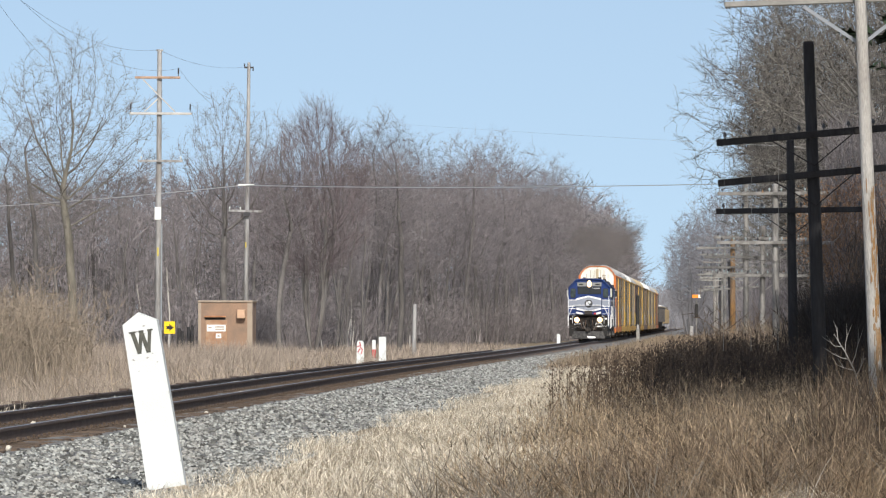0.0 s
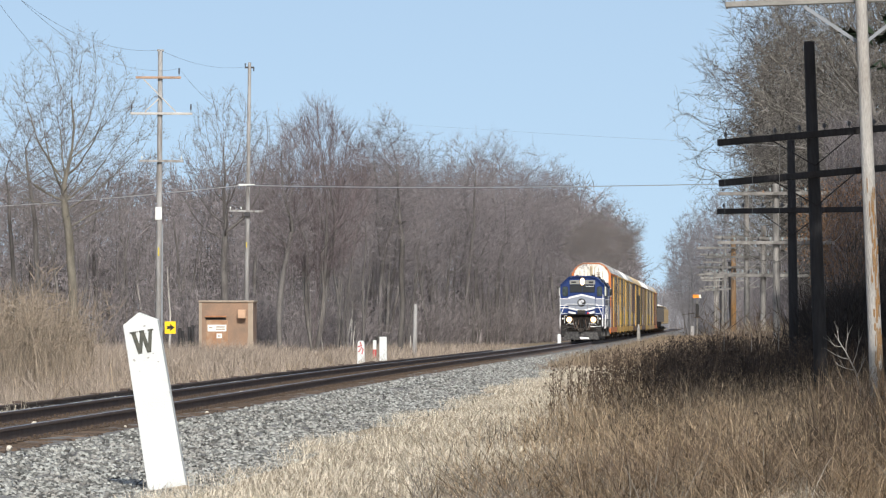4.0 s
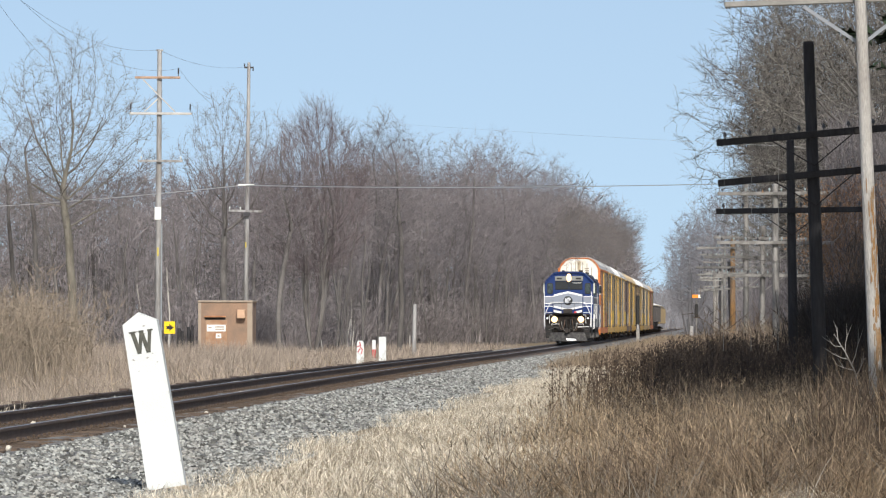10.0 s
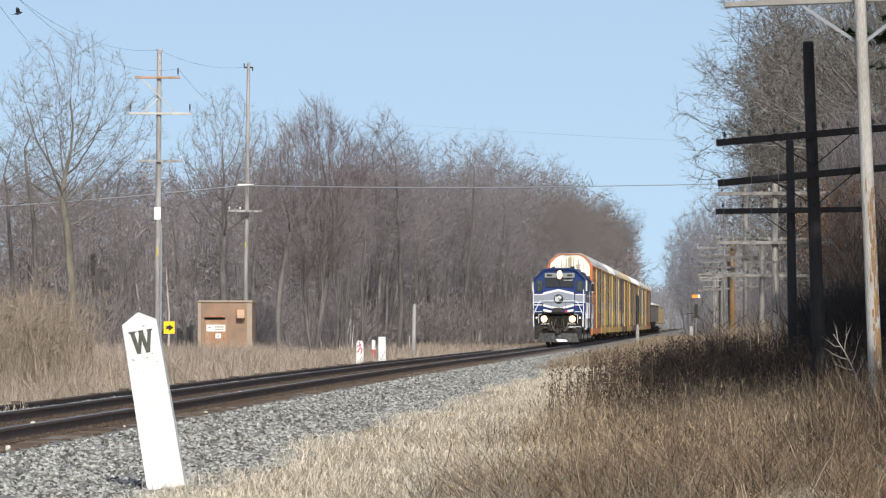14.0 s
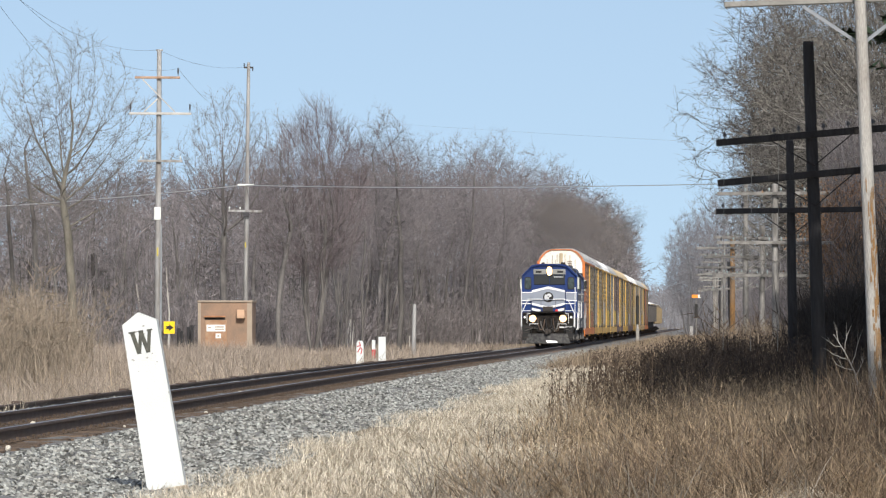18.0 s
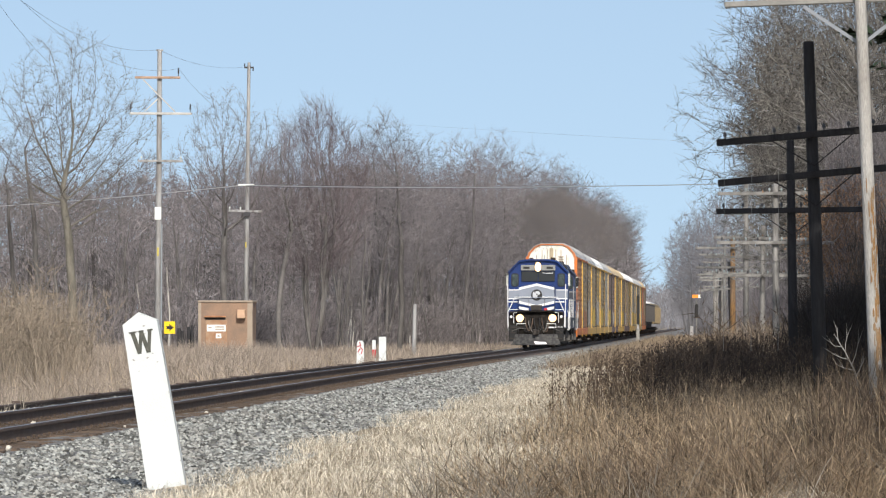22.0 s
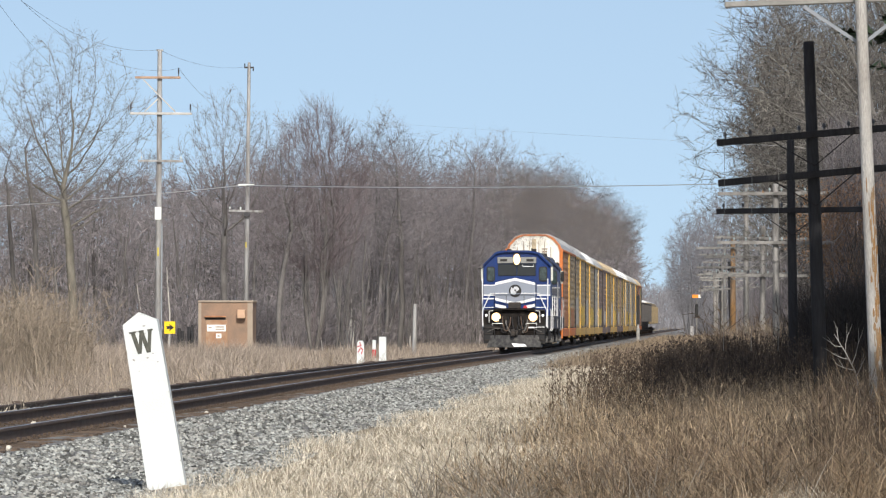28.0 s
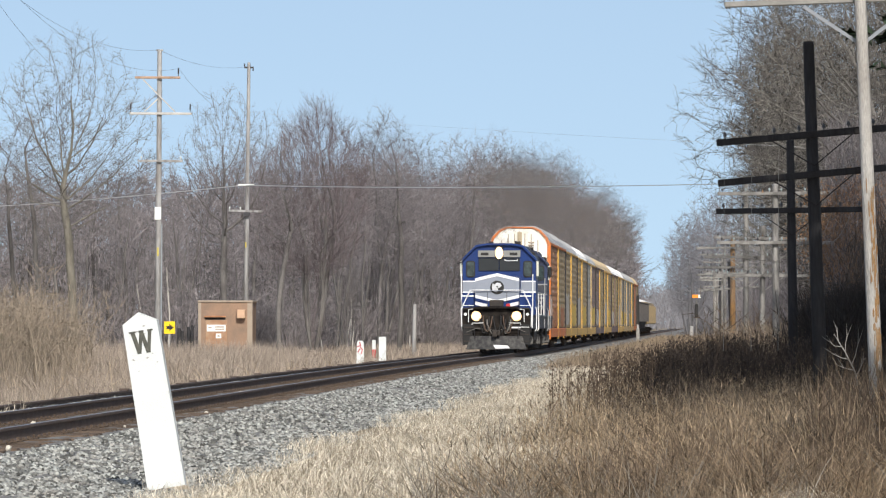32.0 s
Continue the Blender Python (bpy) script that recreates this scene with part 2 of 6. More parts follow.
def blades(name, x, y, height, width, lean, zfun, material, droop=.35):
    """Bent blades, each of three triangles."""
    n = len(x)
    a = rng.uniform(0, 2 * np.pi, n)
    ln_ = rng.normal(0, lean, (n, 2)) + np.array([.06, .0])
    face = np.stack([np.cos(a), np.sin(a), np.zeros(n)], -1) * width[:, None] * .5
    face[:, 1] *= .4
    p0 = np.stack([x, y, zfun(x, y) - .02], -1)
    mid = p0 + np.stack([ln_[:, 0] * height * .45, ln_[:, 1] * height * .45, height * .58], -1)
    tip = p0 + np.stack([ln_[:, 0] * height * (1 + droop), ln_[:, 1] * height * (1 + droop), height * (1 - .35 * np.abs(ln_).sum(1))], -1)
    v = np.stack([p0 - face, p0 + face, mid + face * .8, mid - face * .8, tip], 1)
    k = (np.arange(n) * 5)[:, None, None]
    return soup(name, v, np.array([(0, 1, 2), (0, 2, 3), (3, 2, 4)])[None] + k, material)


def patchy(x, y, f):
    return .5 + .5 * np.sin(x * f * 1.7 + 2 * np.sin(y * f * .6)) * np.cos(y * f + 1.3 * np.sin(x * f))


def strip(n, x0, x1, y0, y1, power=1.0):
    y = y0 * (y1 / y0) ** (rng.random(n) ** power)
    return rng.uniform(x0, x1, n), y


gxs, gys = strip(104000, -6.3, 1.0, 44, 240, 1.15)
edge = -5.75 + .35 * np.sin(gys * .31) + .2 * np.sin(gys * .9)
keep = gxs > edge
gxs, gys = gxs[keep], gys[keep]
tagged(blades("pale_grass", gxs, gys, rng.uniform(.07, .30, len(gxs)) * (.55 + .65 * patchy(gxs, gys, .8)), rng.uniform(.004, .008, len(gxs)) * np.maximum(1, gys / 80), .75, ground_z, GRASS), "pale straw coloured dry grass beside the ballast", "grass", kind="stuff")
wx, wy = strip(62000, -3.2, 5.0, 44, 190, 1.05)
keep = rng.random(len(wx)) < np.clip((wx + 2.75 - .6 * np.sin(wy * .23) - .4 * np.sin(wy * .61 + wx) + (wy - 60) * .004) / 1.7, 0, 1) ** 1.5
wx, wy = wx[keep], wy[keep]
tagged(blades("brown_weeds", wx, wy, rng.uniform(.25, .75, len(wx)) * (.5 + .6 * patchy(wx, wy, .6)), rng.uniform(.003, .0065, len(wx)) * np.maximum(1, wy / 80), .8, ground_z, WEED, .6), "tall brown dead grass and weeds", "grass", kind="stuff")


def tufts(name, n, per, x0, x1, y0, y1, lo, hi, fan, curl, width, material, label, ramp=1.2):
    """Clumps of long arching stalks; each clump leans its own way and its stalks fan out and bend over."""
    cx, cy = strip(n, x0, x1, y0, y1)
    keep = rng.random(n) < np.clip((cx - x0 - .5 * np.sin(cy * .23) - .4 * np.sin(cy * .61 + cx)) / ramp, 0, 1)
    cx, cy = cx[keep], cy[keep]
    n = len(cx)
    ch, clean = rng.uniform(lo, hi, n), rng.normal(0, .22, (n, 2)) + np.array([-.10, 0])
    k = np.repeat(np.arange(n), rng.integers(per // 3, per, n))
    m = len(k)
    h = ch[k] * rng.uniform(.45, 1.1, m)
    d = clean[k] + rng.normal(0, fan, (m, 2))
    x, y = cx[k] + rng.normal(0, .09, m), cy[k] + rng.normal(0, .14, m)
    p0 = np.stack([x, y, ground_z(x, y) - .03], -1)
    a = rng.uniform(-.5, .5, m)
    w_ = np.stack([np.cos(a), np.sin(a), np.zeros(m)], -1) * (width * rng.uniform(.6, 1.4, m) * np.maximum(1, y / 85))[:, None]
    bend = curl * rng.uniform(.2, 1.6, m)
    V = []
    for f, taper in ((0, 1), (.38, .9), (.72, .65), (1, 0)):
        out = d * (f + bend * f * f)[:, None]
        rise = f - .35 * bend * np.linalg.norm(d, axis=1) * f * f
        c = p0 + np.stack([out[:, 0] * h, out[:, 1] * h, rise * h], -1)
        V += [c - w_ * taper, c + w_ * taper] if taper else [c]
    V = np.stack(V, 1)
    T = np.array([(0, 1, 3), (0, 3, 2), (2, 3, 5), (2, 5, 4), (4, 5, 6)])
    return tagged(soup(name, V, T[None] + (np.arange(m) * 7)[:, None, None], material), label, "grass", kind="stuff")


CHESTNUT = mat("chestnut_dead_grass", (.155, .110, .071), .9, vary=.1, scale=1.0, island=.6, tint=(.10, .078, .058))
GREYWEED = mat("grey_weathered_weed", (.205, .19, .165), .9, vary=.1, scale=.8, island=.6, tint=(.11, .10, .088))
TANWEED = mat("tan_bent_weed", (.36, .29, .205), .9, vary=.1, scale=.8, island=.4, tint=(.25, .18, .11))
tufts("reed_clumps", 620, 16, -36, -12.9, 75, 235, .5, 1.15, .3, 1.0, .004, REED, "clumps of bent tan reed grass", 1.0)
tufts("reed_clumps", 120, 10, -36, -12.9, 75, 235, .5, 1.2, .32, 1.3, .004, TANWEED, "clumps of broken pale reeds", 1.0)
tufts("weed_clumps", 660, 30, -2.45, 4.6, 45, 120, .45, .95, .36, 1.1, .0032, CHESTNUT, "chestnut brown clumps of dead grass")
tufts("weed_clumps", 600, 30, -2.6, 4.6, 45, 130, .4, .9, .42, 1.1, .0034, WEED, "dark brown clumps of dead weeds")
tufts("weed_clumps", 420, 22, -3.6, 4.0, 44, 110, .35, .8, .42, 1.1, .0028, GREYWEED, "grey weathered clumps of dead weeds")
tufts("weed_clumps", 190, 14, -2.9, 4.4, 44, 100, .55, 1.05, .40, 1.4, .0028, TANWEED, "tan clumps of long bent dead grass")
rx, ry = strip(95000, -42, -12.7, 70, 400, 1.0)
tagged(blades("reed_grass", rx, ry, rng.uniform(.35, 1.0, len(rx)) * (.6 + .5 * patchy(rx, ry, .25)) * np.clip((-12.2 - rx) / 3, .25, 1), rng.uniform(.006, .012, len(rx)) * np.maximum(1, ry / 130), .36, ground_z, REED), "tan dead reed grass beyond the track", "grass", kind="stuff")


tx_, ty_ = strip(13000, -27.5, -16.5, 205, 238.5)
tagged(blades("reed_grass", tx_, ty_, rng.uniform(.7, 1.45, len(tx_)) * np.clip((-15.8 - tx_) / 3, .35, 1), rng.uniform(.008, .016, len(tx_)), .25, ground_z, REED), "tall tan dead reeds before the cabin", "grass", kind="stuff")


def seed_weeds(name, n, x0, x1, y0, y1, lo, hi, material):
    """Upright dead stalks that carry small round seed heads on side stems."""
    V, T, k = [], [], 0
    for _ in range(n):
        x, y = rng.uniform(x0, x1), rng.uniform(y0, y1)
        h = rng.uniform(lo, hi)
        z = float(ground_z(x, y))
        ln_ = rng.normal(0, .1, 2)
        ends = [((x, y, z), (x + ln_[0] * h, y + ln_[1] * h, z + h))]
        for _b in range(rng.integers(2, 6)):
            s = rng.uniform(.55, .95)
            p = np.array((x + ln_[0] * h * s, y + ln_[1] * h * s, z + h * s))
            ends.append((p, p + np.array((rng.normal(0, .13), rng.normal(0, .13), rng.uniform(.08, .22)))))
        for p, q in ends:
            p, q = np.array(p), np.array(q)
            w = np.array((.004, 0, 0))
            V += [p - w, p + w, q + w * .6, q - w * .6]
            T += [(k, k + 1, k + 2), (k, k + 2, k + 3)]
            k += 4
            r = rng.uniform(.008, .021)
            for d in ((r, 0, 0), (-r, 0, 0), (0, r, 0), (0, -r, 0), (0, 0, r * 1.2), (0, 0, -r)):
                V.append(q + np.array(d))
            T += [(k + a, k + b, k + c) for a, b, c in ((0, 2, 4), (2, 1, 4), (1, 3, 4), (3, 0, 4), (2, 0, 5), (1, 2, 5), (3, 1, 5), (0, 3, 5))]
            k += 6
    return soup(name, V, T, material)


tagged(seed_weeds("seedhead_weeds", 2000, -1.3, 3.2, 86, 150, .5, 1.25, SHADEWEED), "dead weeds with round seed heads, darkened as shade", "weeds", kind="stuff")
tagged(seed_weeds("seedhead_weeds", 420, -2.7, -1.0, 80, 145, .45, 1.1, BROWNHEAD), "brown dead weeds with round seed heads", "weeds", kind="stuff")

STALK = mat("pale_arching_stalk", (.46, .37, .25), .9, vary=.1, scale=2, island=.4)
sx_, sy_ = strip(1500, -2.8, 4.0, 50, 110)
tagged(blades("pale_stalks", sx_, sy_, rng.uniform(.5, 1.15, len(sx_)), rng.uniform(.003, .006, len(sx_)), .38, ground_z, STALK, .3), "long pale arching dead stalks among the weeds", "weeds", kind="stuff")
UMBER = mat("umber_dead_weed", (.10, .073, .053), .95, vary=.1, scale=.4, island=.5)
ux, uy = strip(24000, -1.2, 5.0, 46, 150)
tagged(blades("dark_weeds", ux, uy, rng.uniform(.3, .8, len(ux)), rng.uniform(.004, .007, len(ux)) * np.maximum(1, uy / 80), .55, ground_z, UMBER, .5), "dark umber dead weeds", "weeds", kind="stuff")

# ---- trees ----


def grow(seed, height, spread=.3, bare=.3, points=420, twig=.0105, trunk_r=.14, leader=.6, up=.25, lean=(0, 0), stems=1, fine=False, shell=.45, sprays=3, reach=.75, fan=.16):
    """Two meshes of a bare tree, its trunk with limbs and its branches with twigs: shoots grow step by step towards points strewn through an egg-shaped crown."""
    rg = random.Random(seed)
    step = height * (.0165 if fine else .0195)
    mid, rxy, rz = height * (.5 + bare * .42), height * spread, height * (.5 - bare * .42)
    # the crown is an egg pushed out into a few lobes
    lobes = [(rg.uniform(0, 6.283), rg.uniform(-.6, .8), rg.uniform(.75, 1.12)) for _ in range(7)]
    goals = []
    while len(goals) < points:
        d = Vector((rg.gauss(0, 1), rg.gauss(0, 1), rg.gauss(0, 1))).normalized()
        a = math.atan2(d.y, d.x)
        swell = 1.0
        for la, lz, lr in lobes:
            swell += (lr - 1) * math.exp(-((math.cos(a - la) - 1) ** 2 + (d.z - lz) ** 2) * 3)
        r = rg.random() ** shell * swell
        z = mid + d.z * r * rz
        thin = 1 - .35 * max(0, d.z) ** 2 * r
        goals.append(Vector((d.x * r * rxy * thin + lean[0] * z, d.y * r * rxy * thin + lean[1] * z, z)))
    nodes, parent, way, kids = [], [], [], []

    def put(p, of):
        nodes.append(p), parent.append(of), kids.append([])
        way.append((p - nodes[of]).normalized() if of >= 0 else Vector((0, 0, 1)))
        if of >= 0:
            kids[of].append(len(nodes) - 1)
        return len(nodes) - 1

    root = put(Vector((0, 0, -.3)), -1)
    for k in range(stems):
        a, last = 6.283 * k / stems + rg.random(), root
        out = fan if stems > 1 else 0
        d = Vector((math.cos(a) * out, math.sin(a) * out, 1)).normalized()
        p = nodes[root]
        top = height * leader * (1 if k == 0 else rg.uniform(.75, 1))
        while p.z < top:
            d = (d + Vector((rg.gauss(0, .035) + lean[0] * .06, rg.gauss(0, .035) + lean[1] * .06, .04))).normalized()
            p = p + d * step
            last = put(p, last)
    near, far = step * 1.6, step * 14
    for turn in range(130):
        tree_ = kdtree.KDTree(len(nodes))
        for i, p in enumerate(nodes):
            tree_.insert(p, i)
        tree_.balance()
        pull, left = {}, []
        for g in goals:
            _, i, dist = tree_.find(g)
            if dist < near:
                continue
            left.append(g)
            if dist < far or turn < 3:
                pull[i] = pull.get(i, Vector()) + (g - nodes[i]).normalized()
        goals = left
        if not pull or not goals:
            break
        for i, d in pull.items():
            d = (d.normalized() + way[i] * .45 + Vector((rg.gauss(0, .13), rg.gauss(0, .13), rg.gauss(0, .1) + up))).normalized()
            if len(kids[i]) < 3 and all(way[c].dot(d) < .94 for c in kids[i]):
                put(nodes[i] + d * step * rg.uniform(.8, 1.15), i)
    tips = [0] * len(nodes)
    for i in range(len(nodes) - 1, -1, -1):
        tips[i] = max(1, tips[i])
        if parent[i] >= 0:
            tips[parent[i]] += tips[i]
    power = math.log(trunk_r / twig) / math.log(tips[0])
    rad = [twig * n ** power for n in tips]
    trunk, crown = Shape(), Shape()
    starts = [(root, kids[root][0])] if kids[root] else []
    starts += [(root, c) for c in kids[root][1:]]
    while starts:
        a, b = starts.pop()
        line, rr = [nodes[a], nodes[b]], [min(rad[a], rad[b] * 1.15), rad[b]]
        while kids[b]:
            nxt = max(kids[b], key=lambda c: tips[c])
            starts += [(b, c) for c in kids[b] if c != nxt]
            b = nxt
            line.append(nodes[b]), rr.append(rad[b])
        rr[-1] *= .6
        cut = next((k for k in range(len(rr)) if rr[k] < twig * 3.2), len(rr))
        if cut > 1:
            trunk.tube(line[:cut + 1], rr[:cut + 1], 7 if rr[0] > trunk_r * .5 else 5 if rr[0] > .05 else 4, cap=False)
        for k in range(max(0, cut - 1), len(line) - 1):
            # thin shoots are narrow two-faced ridges
            d = line[k + 1] - line[k]
            w_ = d.cross(Vector((rg.gauss(0, .5), 1, rg.gauss(0, .5)))).normalized()
            v_ = d.cross(w_).normalized()
            crown.add([line[k] - w_ * rr[k], line[k] + v_ * rr[k], line[k] + w_ * rr[k], line[k + 1]], [(0, 1, 3), (1, 2, 3)])
    for i, p in enumerate(nodes):
        if parent[i] < 0 or rad[i] > twig * 3:
            continue
        for _ in range(sprays if rad[i] < twig * 1.9 else 1):
            side = Vector((rg.gauss(0, 1), rg.gauss(0, 1), rg.gauss(0, .8)))
            d = (way[i] * rg.uniform(.5, 1.1) + side * .48 + Vector((0, 0, up * .8))).normalized()
            ln_ = reach * rg.uniform(.45, 1.15)
            q = p - way[i] * step * rg.random()
            w_ = d.cross(Vector((rg.gauss(0, .5), 1, rg.gauss(0, .5)))).normalized() * twig * .62
            crown.add([q - w_, q + w_, q + d * ln_], [(0, 1, 2)])
            for _s in range(2):
                f = rg.uniform(.3, .8)
                e = (d + Vector((rg.gauss(0, .5), rg.gauss(0, .5), rg.gauss(0, .4) + up * .5))).normalized() * ln_ * rg.uniform(.3, .6)
                q2 = q + d * ln_ * f
                crown.add([q2 - w_ * .8, q2 + w_ * .8, q2 + e], [(0, 1, 2)])
    return trunk, crown


def tree(label, seed, m, bark, twigs, group="", name="bare_tree", **kw):
    t = thing(name, label, "tree", m, group)
    trunk, crown = grow(seed, **kw)
    part("trunk", trunk, bark, t, smooth=True)
    part("crown", crown, twigs, t)
    return t


WOOD = "bare deciduous trees of the wood"
kinds = []
for i in range(8):
    kinds.append(tree("tall leafless deciduous tree in the wood by the railway", 20 + i, None, BARK, TWIG, WOOD, sprays=3, reach=.85, height=(15.6, 16.2, 14.6, 15.8, 14.2, 16.2, 13.4, 15.2)[i], spread=(.24, .21, .26, .19, .25, .21, .27, .23)[i], bare=(.3, .38, .28, .35, .25, .38, .25, .3)[i], points=(1150, 1000, 1200, 950, 1150, 1000, 1050, 1150)[i], leader=(.5, .75, .4, .8, .45, .7, .4, .6)[i], up=(.2, .3, .12, .35, .15, .3, .1, .22)[i], stems=(1, 1, 2, 1, 2, 1, 3, 1)[i], trunk_r=(.15, .14, .13, .14, .12, .14, .11, .15)[i]))

rt = random.Random(9)


def stand(base, x, y, s=1.0, first=False):
    m = pose(x, y, float(ground_z(x, y)), 0, 0, rt.uniform(0, 360))
    t = base if first else copy_thing(base, m)
    t.matrix_basis = m @ Matrix.Scale(s, 4)
    return t


def wood_edge(y):
    """How far left of the line of sight the wood's edge stands at that depth."""
    return float(np.interp(y, (340, 373, 422, 551, 700, 1000), (-24.5, -23.5, -20.5, -16.5, -15, -14.5)))


def tall(y):
    """The wood grows taller along the railway."""
    return float(np.interp(y, (330, 400, 480, 640, 850, 970), (1.0, 1.03, 1.18, 1.2, 1.17, .88)))


spots = []
for i in range(58):
    y = 360 * (965 / 360) ** ((i / 57) ** 1.05) + rt.uniform(-8, 8)
    spots.append((wood_edge(y) - rt.uniform(0, 4) - (y > 600) * rt.uniform(0, 3), y))
for i in range(10):
    y = rt.uniform(370, 640)
    spots.append((wood_edge(y) - rt.uniform(5, 14), y))
for i in range(26):
    spots.append((-63 + 37 * i / 26 + rt.uniform(-1.5, 1.5), rt.uniform(395, 470)))
for i, (x, y) in enumerate(spots):
    stand(kinds[i % 8], x, y, rt.uniform(.92, 1.06) * tall(y) * (.9 if x < -30 else 1), i < 8)

# trees that stand out from the wood
tree("tall leafless tree with a greenish forked trunk", 51, pose(-31.4, 262, -.6), PALE_BARK, PALE_TWIG, height=16.4, spread=.27, points=1900, bare=.38, trunk_r=.21, leader=.5, up=.3, fine=True, reach=.6, twig=.0085, sprays=3)
tree("slim leafless tree with a dark trunk", 52, pose(-34.4, 275, -.6), BARK, PALE_TWIG, height=14.4, spread=.21, points=900, bare=.4, trunk_r=.13, leader=.75, twig=.008, sprays=3, reach=.6)
tree("slim leafless tree with a dark trunk", 57, pose(-36.5, 282, -.6), BARK, PALE_TWIG, height=13.5, spread=.24, points=600, bare=.4, trunk_r=.12, leader=.7, twig=.007, sprays=2)
tree("leafless tree with a wide open crown behind the cabin", 53, pose(-27.6, 300, -.6), BARK, TWIG, height=15.2, spread=.25, points=1900, bare=.36, trunk_r=.19, leader=.46, up=.3, fine=True, twig=.0085, sprays=3, reach=.65)
tree("leafless tree with a wide open crown behind the cabin", 58, pose(-25.4, 310, -.6), BARK, TWIG, height=14.4, spread=.22, points=1300, bare=.34, trunk_r=.16, leader=.5, twig=.0085, sprays=3, reach=.65)
tree("many-stemmed leafless maple with a dense rounded crown", 54, pose(-23.9, 316, -.6), BARK, MAPLE, height=14.9, spread=.285, points=3600, bare=.3, stems=9, trunk_r=.24, leader=.5, up=.62, fan=.24, sprays=4, reach=1.35, shell=.5, twig=.011)
tree("leafless tree with a dark forked trunk at the wood's edge", 55, pose(-19.2, 322, -.6), BARK, TWIG, height=12.8, spread=.2, points=1100, bare=.4, trunk_r=.17, leader=.75)
for k, (x, y, h) in enumerate(((-24.3, 330, 4.6), (-22.9, 333, 6.6), (-23.2, 335, 6.2), (-22.6, 331, 4.0), (-35.3, 330, 8.5), (-27.6, 270, 8.4), (-19.9, 345, 2.2))):
    tree("slender pale dead sapling at the edge of the wood", 60 + k, pose(x, y, -.6, 0, rt.uniform(-4, 4), 0), WHITE_BARK, PALE_TWIG, "pale dead saplings", name="dead_sapling", height=h, spread=.11, points=90, trunk_r=.04, bare=.3, leader=.5, sprays=2, reach=.5)
STEMS = tree("slim grey straight stem at the edge of the wood", 71, pose(-22.9, 344, -.6), BARK, TWIG, "slim stems at the wood's edge", name="slim_tree", height=10.5, spread=.10, points=260, trunk_r=.07, bare=.45, leader=.9, up=.3, sprays=2)
for k in range(26):
    y = 335 * (560 / 335) ** ((k + rt.random()) / 26)
    stand(STEMS, wood_edge(y) - rt.uniform(-.6, 2.0), y, rt.uniform(.6, 1.15))
for k, (x, y, h, tip) in enumerate(((-22.2, 372, 5.0, 2), (-19.6, 380, 6.5, -3))):
    tree("thin white dead sapling leaning in the wood", 90 + k, pose(x, y, -.6, 0, tip, 0), WHITE_BARK, PALE_TWIG, "white dead saplings", name="dead_sapling", height=h, spread=.05, points=16, trunk_r=.028, bare=.5, leader=.92, sprays=1, reach=.4)
for k in range(14):
    stand(STEMS, -46 + 1.4 * k + rt.uniform(-.6, .6), rt.uniform(330, 395), rt.uniform(.7, 1.1))
for k, (x, y, h, lx) in enumerate(((4.6, 168, 13.5, -.05), (6.4, 182, 15, -.05), (4.4, 206, 14, -.04), (5.8, 226, 14.5, -.03), (4.0, 256, 13.5, -.02), (5.2, 296, 14.5, -.02), (9.0, 150, 15, -.06), (8.5, 200, 16, -.03), (4.5, 340, 14, 0), (3.6, 400, 14, 0))):
    tree("large leafless tree beside the pole line, branches over it", 80 + k, pose(x, y, 0), LIMB, GREY_TWIG, "bare trees beside the pole line", height=h, spread=(.42, .42)[k] if k < 2 else .31, points=4600 if k < 4 else 2400, bare=.12 if k < 2 else .28, lean=(lx, 0), trunk_r=.24, leader=.5, up=.0, fine=True, twig=.0085, sprays=2, reach=.6, shell=.42)
far_kind = tree("distant leafless tree beside the corridor, haze put into its grey", 131, None, HAZEBARK, HAZETWIG, "far bare trees", height=13.5, spread=.27, points=1000, bare=.15, trunk_r=.16, leader=.5, stems=2, up=.15, twig=.016, sprays=3, reach=.9)
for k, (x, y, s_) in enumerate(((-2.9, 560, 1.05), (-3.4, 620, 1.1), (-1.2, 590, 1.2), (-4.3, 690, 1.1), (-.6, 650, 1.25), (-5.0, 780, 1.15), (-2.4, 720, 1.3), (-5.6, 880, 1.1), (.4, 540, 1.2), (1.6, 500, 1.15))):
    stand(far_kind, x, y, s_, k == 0)


